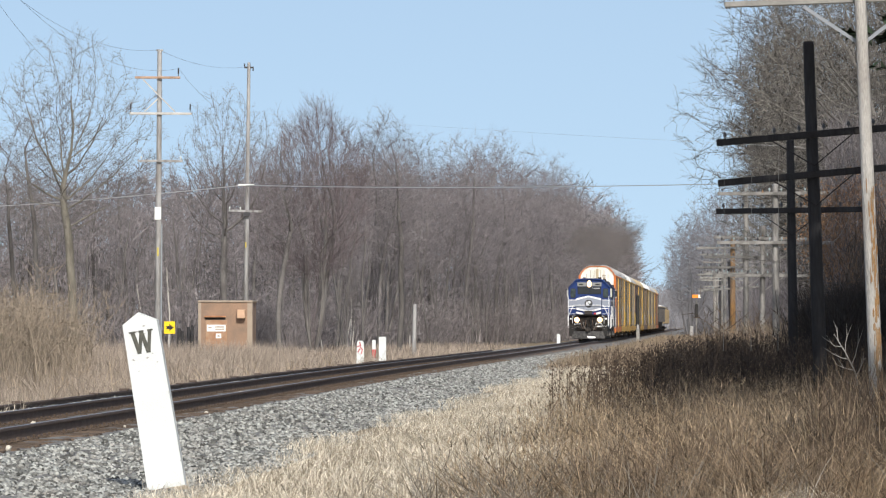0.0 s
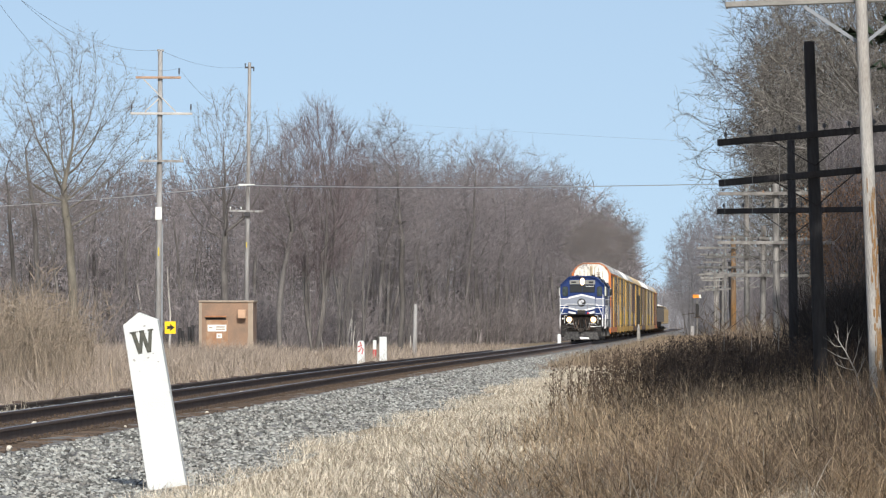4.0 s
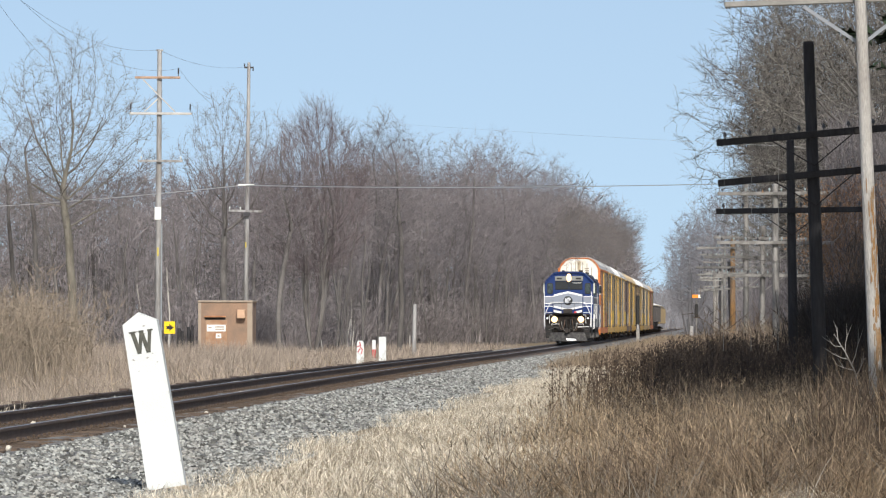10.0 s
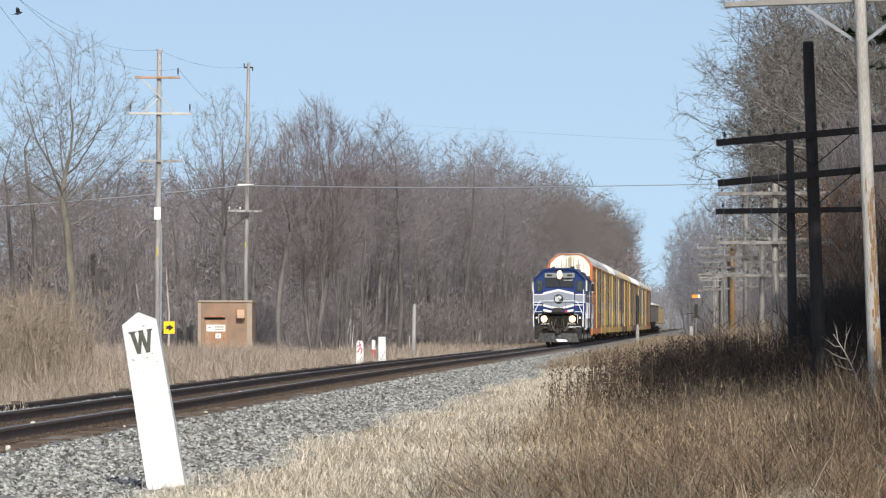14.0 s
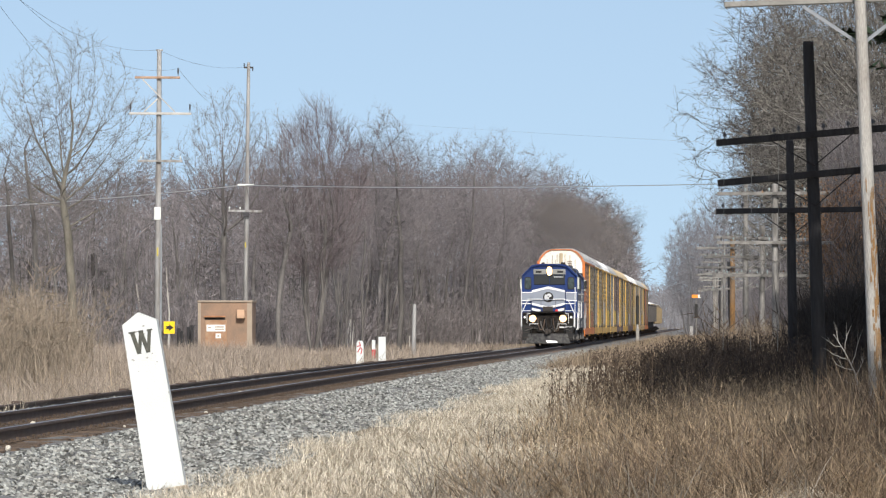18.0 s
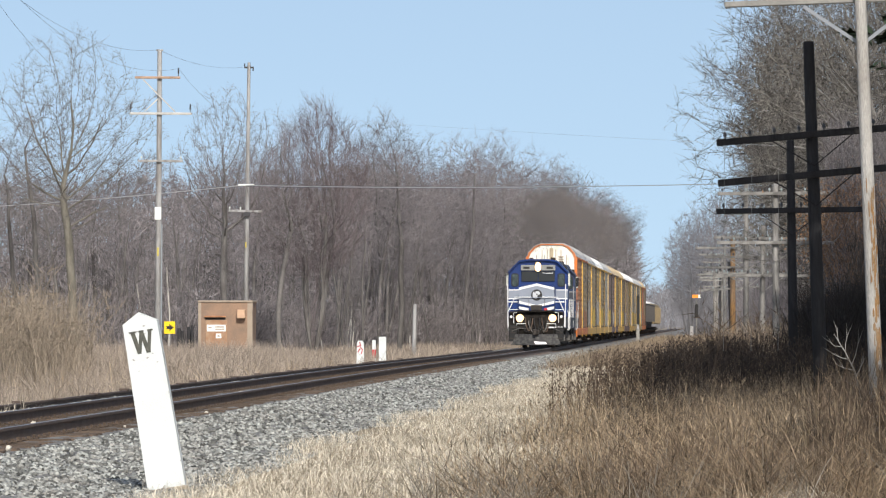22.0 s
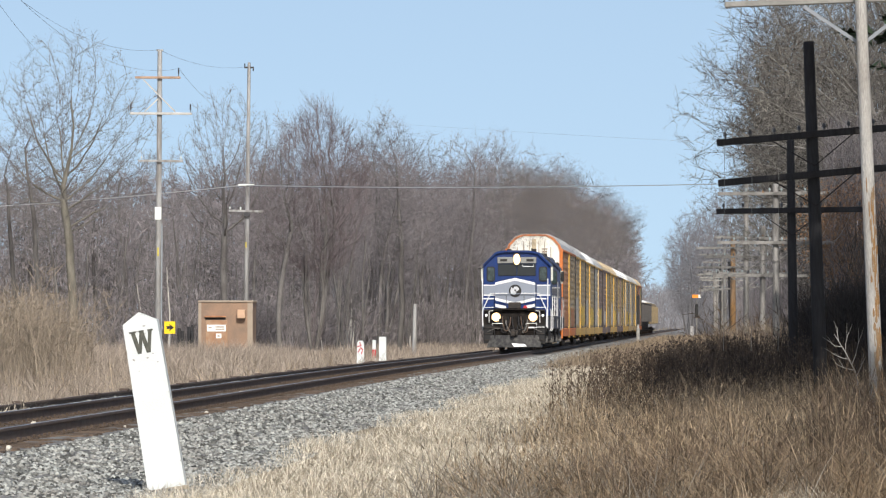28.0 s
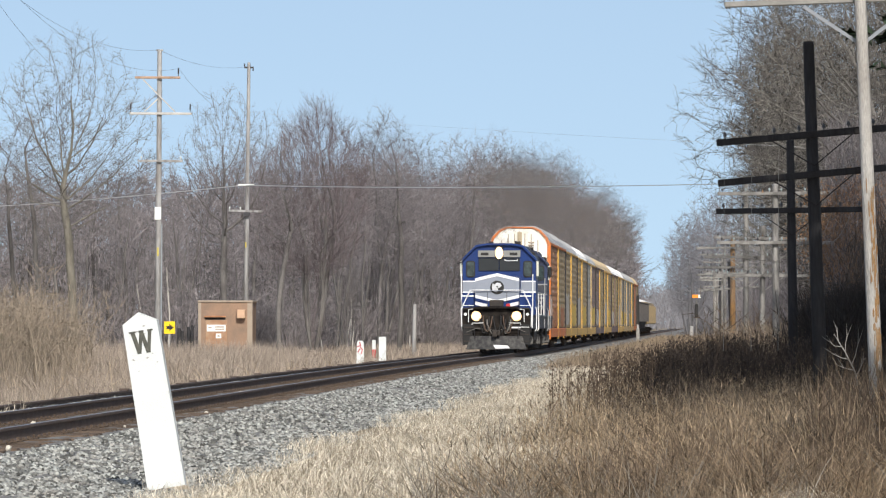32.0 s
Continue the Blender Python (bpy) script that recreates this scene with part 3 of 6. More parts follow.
def pine(x, y, h, clear, radius, seed):
    """A dark pine: a clear stem, then boughs set with needle tufts."""
    rg = random.Random(seed)
    t = thing("pine_tree", "tall dark green pine beside the railway", "tree", pose(x, y, 0), "dark pines")
    part("trunk", Shape().tube([(0, 0, -.3), (0, 0, h * .5), (0, 0, h)], [.2, .13, .02], 7), BARK, t)
    V, T, boughs = [], [], Shape()
    for i in range(int(h * 8)):
        f = rg.random()
        z = clear + f * (h - clear)
        a, ln_ = rg.uniform(0, 6.283), radius * (1 - f) ** .6 * rg.uniform(.6, 1.1) + .2
        d = Vector((math.cos(a), math.sin(a), .05))
        boughs.tube([(0, 0, z), Vector((0, 0, z)) + d * ln_], [.03, .01], 3, cap=False)
        for j in range(70):
            p = Vector((0, 0, z)) + d * ln_ * rg.uniform(.25, 1)
            e = Vector((rg.gauss(0, 1) + d.x, rg.gauss(0, 1) + d.y, rg.gauss(0, .5))).normalized() * rg.uniform(.2, .45)
            wv = e.cross(Vector((0, 0, 1))).normalized() * .10
            V += [p - wv, p + wv, p + e]
            T.append((len(V) - 3, len(V) - 2, len(V) - 1))
    part("boughs", boughs, BARK, t)
    soup("crown", np.array([tuple(v) for v in V]), T, NEEDLE, t)


NEEDLE = mat("pine_needles", (.022, .04, .02), .8, vary=.2, scale=1, island=.4)
# most stand unseen right of the view, added to shade the poles and weeds
for k, (x, y, h, c, r) in enumerate(((3.2, 66, 14, 6.3, 3.0), (3.3, 74, 15, 6.8, 3.3), (3.5, 82, 17, 7.4, 3.6), (3.9, 91, 17, 8.0, 3.6), (5.6, 99, 15, 5.6, 2.7), (6.4, 110, 13, 4, 2.6), (6.6, 70, 13, 4, 2.8), (7.0, 84, 14, 4, 3.0), (8.4, 96, 13, 4, 3.0), (8.0, 120, 14, 4, 3), (6.2, 46, 12, 6, 2.6), (7.0, 56, 12, 5, 2.8), (5.2, 92, 15, 7, 3.2), (5.6, 80, 15, 6, 3.0), (6.4, 40, 14.5, 6, 2.8), (4.6, 100, 16, 8.2, 3.2), (6.1, 125, 15, 7.0, 3.4), (3.35, 49, 8.6, 4.2, 1.35), (4.6, 44, 10, 5, 1.8))):
    pine(x, y, h, c, r, 200 + k)


def thicket(name, n, place, lo, hi, width, material, spread=.25):
    """Thin upright stems and twigs, each one narrow triangle."""
    p = place(n)
    ln_ = rng.uniform(lo, hi, n)
    d = rng.normal(0, spread, (n, 3))
    d[:, 2] = np.abs(d[:, 2]) + .75
    d /= np.linalg.norm(d, axis=1)[:, None]
    w = np.stack([rng.normal(0, 1, n), rng.normal(0, .4, n), np.zeros(n)], -1)
    w /= np.linalg.norm(w, axis=1)[:, None] + 1e-6
    w *= (width * rng.uniform(.5, 1.3, n))[:, None]
    v = np.stack([p - w, p + w, p + d * ln_[:, None]], 1)
    return soup(name, v, np.arange(3 * n).reshape(-1, 3), material)


def deep_wood(n):
    y = 385 * (960 / 385) ** rng.random(n)
    x = np.array([wood_edge(b) for b in y]) - 1.5 - rng.exponential(7, n)
    top = np.interp(y, (385, 480, 640, 850, 970), (12.0, 15.6, 16.0, 15.4, 10.8)) * (.9 + .1 * np.sin(y * .13) * np.sin(x * .5))
    return np.stack([x, y, ground_z(x, y) + top * rng.random(n) ** .85], -1)


def left_wood(n):
    x = rng.uniform(-64, -26, n)
    y = rng.uniform(410, 500, n)
    top = 12.0 + 1.3 * np.sin(x * .45) * np.sin(x * .17 + 1)
    return np.stack([x, y, ground_z(x, y) + top * rng.random(n) ** .9], -1)


def brush(n):
    y = 300 * (800 / 300) ** rng.random(n)
    x = np.interp(y, (300, 340, 373, 422, 551, 700, 1000), (-30, -27, -23.5, -20.0, -16.0, -14.6, -14.2)) - rng.exponential(3, n)
    return np.stack([x, y, ground_z(x, y) + 6.5 * rng.random(n) ** 2], -1)


def far_brush(n):
    y = 190 * (420 / 190) ** rng.random(n)
    x = np.interp(y, (170, 250, 420), (2.4, 1.6, .6)) + rng.exponential(2.5, n)
    return np.stack([x, y, ground_z(x, y) + 3.6 * rng.random(n) ** 1.5], -1)


def right_brush(n):
    y = 100 * (190 / 100) ** rng.random(n)
    x = np.interp(y, (100, 170, 250, 420), (3.4, 2.6, 1.8, .8)) + rng.exponential(2.5, n)
    return np.stack([x, y, ground_z(x, y) + 3.2 * rng.random(n) ** 1.6], -1)


def right_wood(n):
    y = rng.uniform(150, 330, n)
    x = np.interp(y, (150, 250, 330), (4.6, 3.4, 3.0)) + rng.exponential(4, n)
    return np.stack([x, y, ground_z(x, y) + 13 * rng.random(n) ** 1.1], -1)


def far_wood(n):
    y = rng.uniform(1250, 1900, n)
    x = rng.uniform(-90, 60, n)
    return np.stack([x, y, ground_z(x, y) + (10.5 + 1.6 * np.sin(x * .3) + 1.5 * np.sin(x * .11)) * rng.random(n) ** 1.0], -1)


def spray(seed, stems, forks, wide, twig, crooked=False):
    """Triangles of one branching spray of twigs, about a metre tall."""
    rg = random.Random(seed)
    T = []

    def shoot(p, d, length, r, level):
        n = (5, 3, 1)[level] if crooked else (3, 2, 1)[level]
        pts = [p]
        for _ in range(n):
            bow = .24 if crooked else .16
            d = (d + Vector((rg.gauss(0, bow), rg.gauss(0, bow), rg.gauss(0, .10) + .05))).normalized()
            pts.append(pts[-1] + d * length / n)
        w_ = d.cross(Vector((rg.gauss(0, .6), 1, rg.gauss(0, .6)))).normalized()
        for i in range(n):
            ra, rb = r * (1 - i / n * .8), r * (1 - (i + 1) / n * .8)
            T.append((pts[i] - w_ * ra, pts[i] + w_ * ra, pts[i + 1] + w_ * rb * (i < n - 1)))
            if i < n - 1:
                T.append((pts[i] - w_ * ra, pts[i + 1] + w_ * rb, pts[i + 1] - w_ * rb))
        if level == 2:
            return
        for _ in range(max(2, int(forks * (1, .6)[level] * rg.uniform(.7, 1.3)))):
            f = rg.uniform(.25, 1)
            k = min(n - 1, int(f * n))
            q = pts[k].lerp(pts[k + 1], f * n - k)
            e = (d + Vector((rg.gauss(0, 1), rg.gauss(0, 1), rg.gauss(0, .6))) * wide).normalized()
            shoot(q, e, length * rg.uniform(.35, .6), max(twig, r * .55), level + 1)

    for _ in range(stems):
        a = rg.uniform(0, 6.283)
        out = rg.uniform(.0, .45) if stems > 1 else .25
        shoot(Vector((math.cos(a), math.sin(a), 0)) * .12 * (stems > 1), Vector((math.cos(a) * out, math.sin(a) * out, 1)).normalized(), rg.uniform(.6, 1.0), twig * 1.9, 0)
    return np.array([[tuple(p) for p in t] for t in T])


def scrub(name, shapes, p, lo, hi, tilt, material):
    """Sprays set at the points p, each turned, tilted and scaled, joined into one mesh."""
    out = []
    pick = rng.integers(0, len(shapes), len(p))
    for k, base in enumerate(shapes):
        q = p[pick == k]
        m = len(q)
        a, b, c = rng.uniform(0, 2 * np.pi, m), rng.normal(0, tilt, m), rng.normal(0, tilt, m)
        rz = np.zeros((m, 3, 3))
        rz[:, 0, 0], rz[:, 0, 1], rz[:, 1, 0], rz[:, 1, 1], rz[:, 2, 2] = np.cos(a), -np.sin(a), np.sin(a), np.cos(a), 1
        rx_ = np.zeros((m, 3, 3))
        rx_[:, 0, 0], rx_[:, 1, 1], rx_[:, 1, 2], rx_[:, 2, 1], rx_[:, 2, 2] = 1, np.cos(b), -np.sin(b), np.sin(b), np.cos(b)
        ry_ = np.zeros((m, 3, 3))
        ry_[:, 1, 1], ry_[:, 0, 0], ry_[:, 0, 2], ry_[:, 2, 0], ry_[:, 2, 2] = 1, np.cos(c), np.sin(c), -np.sin(c), np.cos(c)
        r_ = ry_ @ rx_ @ rz * rng.uniform(lo, hi, m)[:, None, None]
        out.append((np.einsum("nij,tkj->ntki", r_, base) + q[:, None, None]).reshape(-1, 3))
    v = np.concatenate(out)
    return soup(name, v, np.arange(len(v)).reshape(-1, 3), material)


SPRAYS = [spray(400 + i, 1, 7, .75, .0085) for i in range(10)]
FINE_SPRAYS = [spray(440 + i, 1, 9, .6, .0042, True) for i in range(8)]
SHRUBS = [spray(420 + i, 5, 5, .6, .0055) for i in range(8)]


def bare_stems(n, place, lo, hi, material):
    """Thin crooked trunks of the wood's interior, each a row of narrow facets."""
    p = place(n)
    p[:, 2] = ground_z(p[:, 0], p[:, 1]) - .1
    h, r = rng.uniform(lo, hi, n), rng.uniform(.03, .085, n)
    bend = rng.normal(0, .03, (n, 2)) * h[:, None]
    V, T = [], []
    for k in range(6):
        f = k / 5
        c = p + np.stack([bend[:, 0] * f + .10 * np.sin(4 * f + h), bend[:, 1] * f, h * f], -1)
        w_ = r * (1 - .75 * f)
        for dx, dy in ((-1, 0), (0, -1), (1, 0)):
            V.append(c + np.stack([dx * w_, dy * w_, 0 * w_], -1))
    V = np.stack(V, 1)
    for k in range(5):
        for j in range(2):
            a_ = 3 * k + j
            T += [(a_, a_ + 1, a_ + 4), (a_, a_ + 4, a_ + 3)]
    return soup("thin_stems", V, np.array(T)[None] + (np.arange(n) * 18)[:, None, None], material)


tagged(scrub("deep_wood", SPRAYS, deep_wood(5200), 1.4, 3.4, .5, WILD), "dense leafless branches and twigs of the wood's interior", "wood", kind="stuff")
tagged(scrub("deep_wood", SPRAYS, left_wood(5000), 1.4, 3.2, .5, WILD), "dense leafless branches and twigs of the wood's interior", "wood", kind="stuff")
tagged(thicket("deep_wood", 45000, deep_wood, .3, 1.0, .017, WILD, 1.2), "fine leafless twigs of the wood's interior", "wood", kind="stuff")
tagged(thicket("deep_wood", 45000, left_wood, .3, 1.0, .017, WILD, 1.2), "fine leafless twigs of the wood's interior", "wood", kind="stuff")


def far_end(n):
    p = deep_wood(n)
    p[:, 1] = rng.uniform(620, 965, n)
    p[:, 0] = np.interp(p[:, 1], (551, 700, 1040), (-16.5, -15, -14.3)) - .5 - rng.exponential(5, n)
    p[:, 2] = ground_z(p[:, 0], p[:, 1]) + np.interp(p[:, 1], (620, 850, 970), (15.8, 15.2, 10)) * rng.random(n) ** .85
    return p


tagged(scrub("deep_wood", SPRAYS, far_end(2200), 2.6, 5.2, .5, WILD), "leafless branches at the far end of the wood", "wood", kind="stuff")
tagged(bare_stems(260, deep_wood, 6, 11, BARK), "thin grey trunks of the wood's interior", "wood", kind="stuff")


def backing(n):
    y = rng.uniform(505, 620, n)
    x = -.0515 * y + rng.uniform(-50, -8, n)
    return np.stack([x, y, ground_z(x, y) + 8.5 * rng.random(n) ** .9], -1)


tagged(thicket("deep_wood", 14000, backing, .8, 2.2, .05, WILD, .8), "dense leafless growth deep in the wood", "wood", kind="stuff")
tagged(bare_stems(260, left_wood, 6, 11, BARK), "thin grey trunks of the wood's interior", "wood", kind="stuff")


def pole_brush(n):
    y = rng.uniform(122, 175, n)
    x = rng.uniform(-.1, 2.4, n)
    return np.stack([x, y, ground_z(x, y) - .05], -1)


tagged(scrub("pole_brush", SHRUBS, pole_brush(42), .7, 1.6, .18, TANSTICK), "tan leafless brush about the feet of the poles", "brush", kind="stuff")
tagged(scrub("pole_brush", SHRUBS, pole_brush(60), .8, 1.9, .2, BROWNHEAD), "brown leafless brush about the feet of the poles", "brush", kind="stuff")


def brush_feet(n):
    p = brush(n)
    p[:, 2] = ground_z(p[:, 0], p[:, 1]) - .05 + 2.0 * rng.random(n) ** 3
    return p


tagged(scrub("underbrush", SHRUBS, brush_feet(1500), 1.2, 3.4, .16, BRUSH), "grey brown leafless brush along the wood's edge", "brush", kind="stuff")
tagged(thicket("underbrush", 20000, far_brush, .4, 1.5, .009, TWIG, .6), "grey brown leafless brush behind the far poles", "brush", kind="stuff")
tagged(thicket("underbrush", 16000, right_brush, .4, 1.8, .008, SHADE_CANE, .6), "tangled leafless brush behind the pole line, blackened as shade", "brush", kind="stuff")


def right_crowns(n):
    y = rng.uniform(156, 270, n)
    x = np.interp(y, (156, 270), (.9, 1.5)) + rng.exponential(3.2, n)
    low = np.maximum(1.0, 1.4 + .031 * y - 1.4 * (x - np.interp(y, (156, 270), (.9, 1.5))))
    return np.stack([x, y, ground_z(x, y) + low + (13.2 - low) * rng.random(n)], -1)


tagged(scrub("crown_twigs", FINE_SPRAYS, right_crowns(1250), 1.0, 2.1, .9, GREY_TWIG), "crooked grey branches and twigs over the pole line", "twigs", kind="stuff")
# a backing in darkened colour makes the shaded gaps between the front twigs
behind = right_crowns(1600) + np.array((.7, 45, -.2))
tagged(scrub("crown_twigs", FINE_SPRAYS, behind, 1.3, 2.6, .9, SHADE_TWIG), "branches and twigs deeper behind the pole line, darkened as shade", "twigs", kind="stuff")
tagged(thicket("deep_wood", 30000, right_wood, .5, 1.6, .015, SHADE_TWIG, .9), "dense leafless twigs of the wood behind the poles, darkened as shade", "wood", kind="stuff")
tagged(thicket("far_wood", 90000, far_wood, 1.0, 3.0, .07, HAZETWIG, .6), "distant leafless wood closing the railway corridor, coloured as hazed", "wood", kind="stuff")


def right_far(n):
    y = rng.uniform(480, 950, n)
    d = rng.exponential(4.5, n)
    x = np.interp(y, (480, 950), (-.6, -6.4)) + d
    top = (3 + 11 * (1 - np.exp(-d / 3.0))) * (.72 + .28 * np.sin(y * .19 + x) * np.sin(y * .071 + 2))
    return np.stack([x, y, ground_z(x, y) + top * rng.random(n) ** 1.1], -1)


tagged(thicket("far_wood", 70000, right_far, .6, 2.0, .04, HAZETWIG, .6), "distant leafless wood beside the corridor, haze put into its grey", "wood", kind="stuff")


def litter(n):
    y = 46 * (150 / 46) ** rng.random(n)
    x = -2.6 + 6.0 * rng.random(n) ** .8
    return np.stack([x, y, ground_z(x, y) + .08 + .7 * rng.random(n) ** 1.2], -1)


tagged(thicket("weed_leaves", 24000, litter, .03, .13, .005, WEED, 1.3), "crumpled dead leaves and broken stems among the weeds", "dead leaves", kind="stuff")
tagged(thicket("weed_leaves", 800, litter, .03, .09, .004, STALK, 1.3), "pale crumpled dead leaves among the weeds", "dead leaves", kind="stuff")
fx, fy = strip(30000, -7.5, 1.5, 190, 560, 1.0)
tagged(blades("far_weeds", fx, fy, rng.uniform(.3, 1.0, len(fx)) * np.clip((fx + 8.0 + (fy > 300) * .5) / 2.2, .2, 1), rng.uniform(.012, .022, len(fx)) * np.maximum(1, fy / 300), .4, ground_z, WEED2), "brown and tan weeds along the far embankment", "grass", kind="stuff")


def pole_foot(n):
    x, y = rng.uniform(.9, 2.6, n), rng.uniform(49, 58.5, n)
    return np.stack([x, y, ground_z(x, y) + .75 * rng.random(n) ** 1.2], -1)


tagged(thicket("bramble", 2600, pole_foot, .2, .7, .004, UMBER, .7), "dark brown canes crowding the foot of a pole", "bramble", kind="stuff")
tagged(thicket("weed_stems", 900, pole_foot, .3, .8, .004, WEED, .5), "brown dead weed stems crowding the foot of a pole", "weeds", kind="stuff")


tx_, ty_ = strip(4200, -.6, 2.4, 62, 100)
tagged(blades("tall_weeds", tx_, ty_, rng.uniform(.45, 1.05, len(tx_)), rng.uniform(.003, .006, len(tx_)), .5, ground_z, WEED2), "tall tan weeds before the pole line", "weeds", kind="stuff")
tx_, ty_ = strip(9000, -.2, 2.6, 142, 225)
tagged(blades("tall_weeds", tx_, ty_, rng.uniform(.5, 1.9, len(tx_)), rng.uniform(.006, .013, len(tx_)), .3, ground_z, WEED2), "tall tan weeds about the feet of the poles", "weeds", kind="stuff")


def willow(n):
    x, y = rng.normal(-19.3, .75, n), rng.normal(150, 5, n)
    return np.stack([x, y, ground_z(x, y) + 2.0 * rng.random(n) ** 2], -1)


tagged(scrub("tan_shrub", FINE_SPRAYS, willow(150) * (1, 1, .45), 1.3, 2.5, .16, SHRUB), "fine branching tan shrub stems above the reeds", "shrub", kind="stuff")
tagged(thicket("tan_shrub", 2200, willow, .6, 1.7, .007, SHRUB, .22), "tan leafless shrub stems rising from the reeds", "shrub", kind="stuff")


def bramble(n):
    c = np.array([(2.3, 104), (3.0, 108), (2.7, 113), (3.5, 112), (2.1, 118), (3.3, 119), (4.2, 116)])[rng.integers(0, 7, n)]
    x, y = c[:, 0] + rng.normal(0, .35, n), c[:, 1] + rng.normal(0, 1.2, n)
    return np.stack([x, y, ground_z(x, y) + 1.7 * rng.random(n) ** 1.3], -1)




def low_bramble(n):
    y = rng.uniform(102, 150, n)
    x = -1.25 + 4.6 * rng.random(n)
    lump = .55 + .45 * np.sin(x * 2.1 + y * .4) * np.cos(y * .55)
    return np.stack([x, y, ground_z(x, y) + 1.0 * lump * rng.random(n) ** 1.2], -1)


# both masses of canes carry the ground's shadow in their colour
tagged(thicket("bramble", 8000, low_bramble, .15, .5, .006, SHADE_CANE, .8), "low bramble among the seed heads, coloured dark as shade", "bramble", kind="stuff")
tagged(thicket("bramble", 15000, bramble, .3, 1.1, .010, SHADE_CANE, .8), "dense bramble canes under the pines, blackened as shade", "bramble", kind="stuff")


def oak_leaves(n):
    c = np.array([(3.3, 141, 4.3), (4.0, 146, 3.8), (3.5, 142, 3.0), (3.8, 147, 4.7), (3.0, 143, 3.6), (3.7, 140, 2.6)])[rng.integers(0, 6, n)]
    return c + rng.normal(0, 1, (n, 3)) * (.55, 1.5, .36)


LEAF = mat("brown_oak_leaf", (.20, .118, .066), .8, vary=.2, scale=2, island=.5)
tagged(thicket("oak_leaves", 15000, oak_leaves, .04, .09, .026, LEAF, 1.0), "brown dead oak leaves still hanging on branches", "leaves", kind="stuff")



def tangle(n):
    x, y = rng.uniform(2.7, 4.8, n), rng.uniform(136, 150, n)
    return np.stack([x, y, .9 + 5.5 * rng.random(n)], -1)


tagged(thicket("tangled_twigs", 7000, tangle, .4, 1.3, .006, TWIG, .9), "sunlit tangle of grey twigs beside the pole line", "twigs", kind="stuff")

# ---- sleepers and rails ----
railway = thing("railway_track", "single railway track of rusty steel rails on wooden sleepers", "railway track", kind="structure")
RAIL = [(-.076, -.186), (.076, -.186), (.076, -.172), (.012, -.150), (.010, -.045), (.037, -.035), (.037, -.004), (.030, 0), (-.030, 0), (-.037, -.004), (-.037, -.035), (-.010, -.045), (-.012, -.150), (-.076, -.172)]


def along(outline, x, ys, material, name, label):
    v, f, n = [], [], len(outline)
    for y in ys:
        z = float(rail_z(y))
        v += [(x + a + float(track_x(y)) - TRACK_X, y, b + z) for a, b in outline]
    for i in range(len(ys) - 1):
        for k in range(n):
            a, b = i * n + k, i * n + (k + 1) % n
            f.append((a, b, b + n, a + n))
    return part(name, Shape().add(v, f), material, railway, label)


rys = [20 + 6 * i for i in range(60)] + [380 + 40 * i for i in range(24)]
for sx in (-1, 1):
    along(RAIL, TRACK_X + sx * GAUGE / 2, rys, RUST, "rail", "rusty steel rail with a worn bright head")
    along([(-.028, .0005), (.028, .0005), (.022, .003), (-.022, .003)], TRACK_X + sx * GAUGE / 2, rys, STEEL, "rail_head", "worn bright running surface")
along([(-1.35, -.23), (1.32, -.23), (1.2, -.196), (-1.2, -.196)], TRACK_X, rys, CINDER, "tie_bed", "brown dirt between the sleepers")
tie_mesh = mesh_of("tie", Shape().box(-1.3, 1.3, -.115, .115, -.36, -.182, .012), TIE)
for i in range(290):
    t = new("tie", tie_mesh)
    y = 62 + i * .53
    t.parent, t.matrix_basis = railway, pose(TRACK_X + rng.normal(0, .03), y, float(rail_z(y)) + rng.normal(0, .006), 0, 0, rng.normal(0, 1))

# an old rail laid along the far shoulder, and rail fastenings
along([(a, b - .09) for a, b in RAIL], -12.05, [55 + 6 * i for i in range(40)], RUST, "spare_rail", "rusty spare rail lying on the far shoulder")
ro = random.Random(61)
plate_mesh = [mesh_of("joint_plate", Shape().box(-.09, .09, -w_, w_, 0, h_, .008), RUST) for w_, h_ in ((.16, .035), (.09, .05), (.28, .02))]
for k in range(26):
    # old joint plates and broken timber lying on and against the spare rail
    y = 72 + 5.2 * k + ro.uniform(-1.6, 1.6)
    o = new("joint_plate", plate_mesh[k % 3])
    o.parent, o.matrix_basis = railway, pose(-12.05 + ro.uniform(-.05, .05), y, float(rail_z(y)) - .10, ro.uniform(-2, 2), 0, ro.uniform(-8, 8))
fx, fy = strip(420, -12.9, -11.5, 70, 92)
tagged(blades("pale_weeds", fx, fy, rng.uniform(.10, .34, len(fx)), rng.uniform(.005, .009, len(fx)), .35, lambda x, y: bed_z(x, y), GRASS), "pale dead weeds growing along the spare rail", "weeds", kind="stuff")

CLIP = Shape()
for sx in (-1, 1):
    for i in range(290):
        y = 62 + i * .53
        for k in (-1, 1):
            x = TRACK_X + sx * GAUGE / 2 + k * .10
            z = float(rail_z(y)) - .178
            CLIP.box(x - .06, x + .06, y - .09, y + .09, z, z + .014)
            CLIP.box(x - .018, x + .018, y - .02, y + .02, z, z + .035 + .008 * (i % 3))
tagged(part("rail_fastenings", CLIP, TIE), "rusty rail anchors and spikes along the rails", "rail fastenings", kind="stuff")
CHUNK = mat("pale_debris", (.62, .58, .50), .9, vary=.15, scale=8)
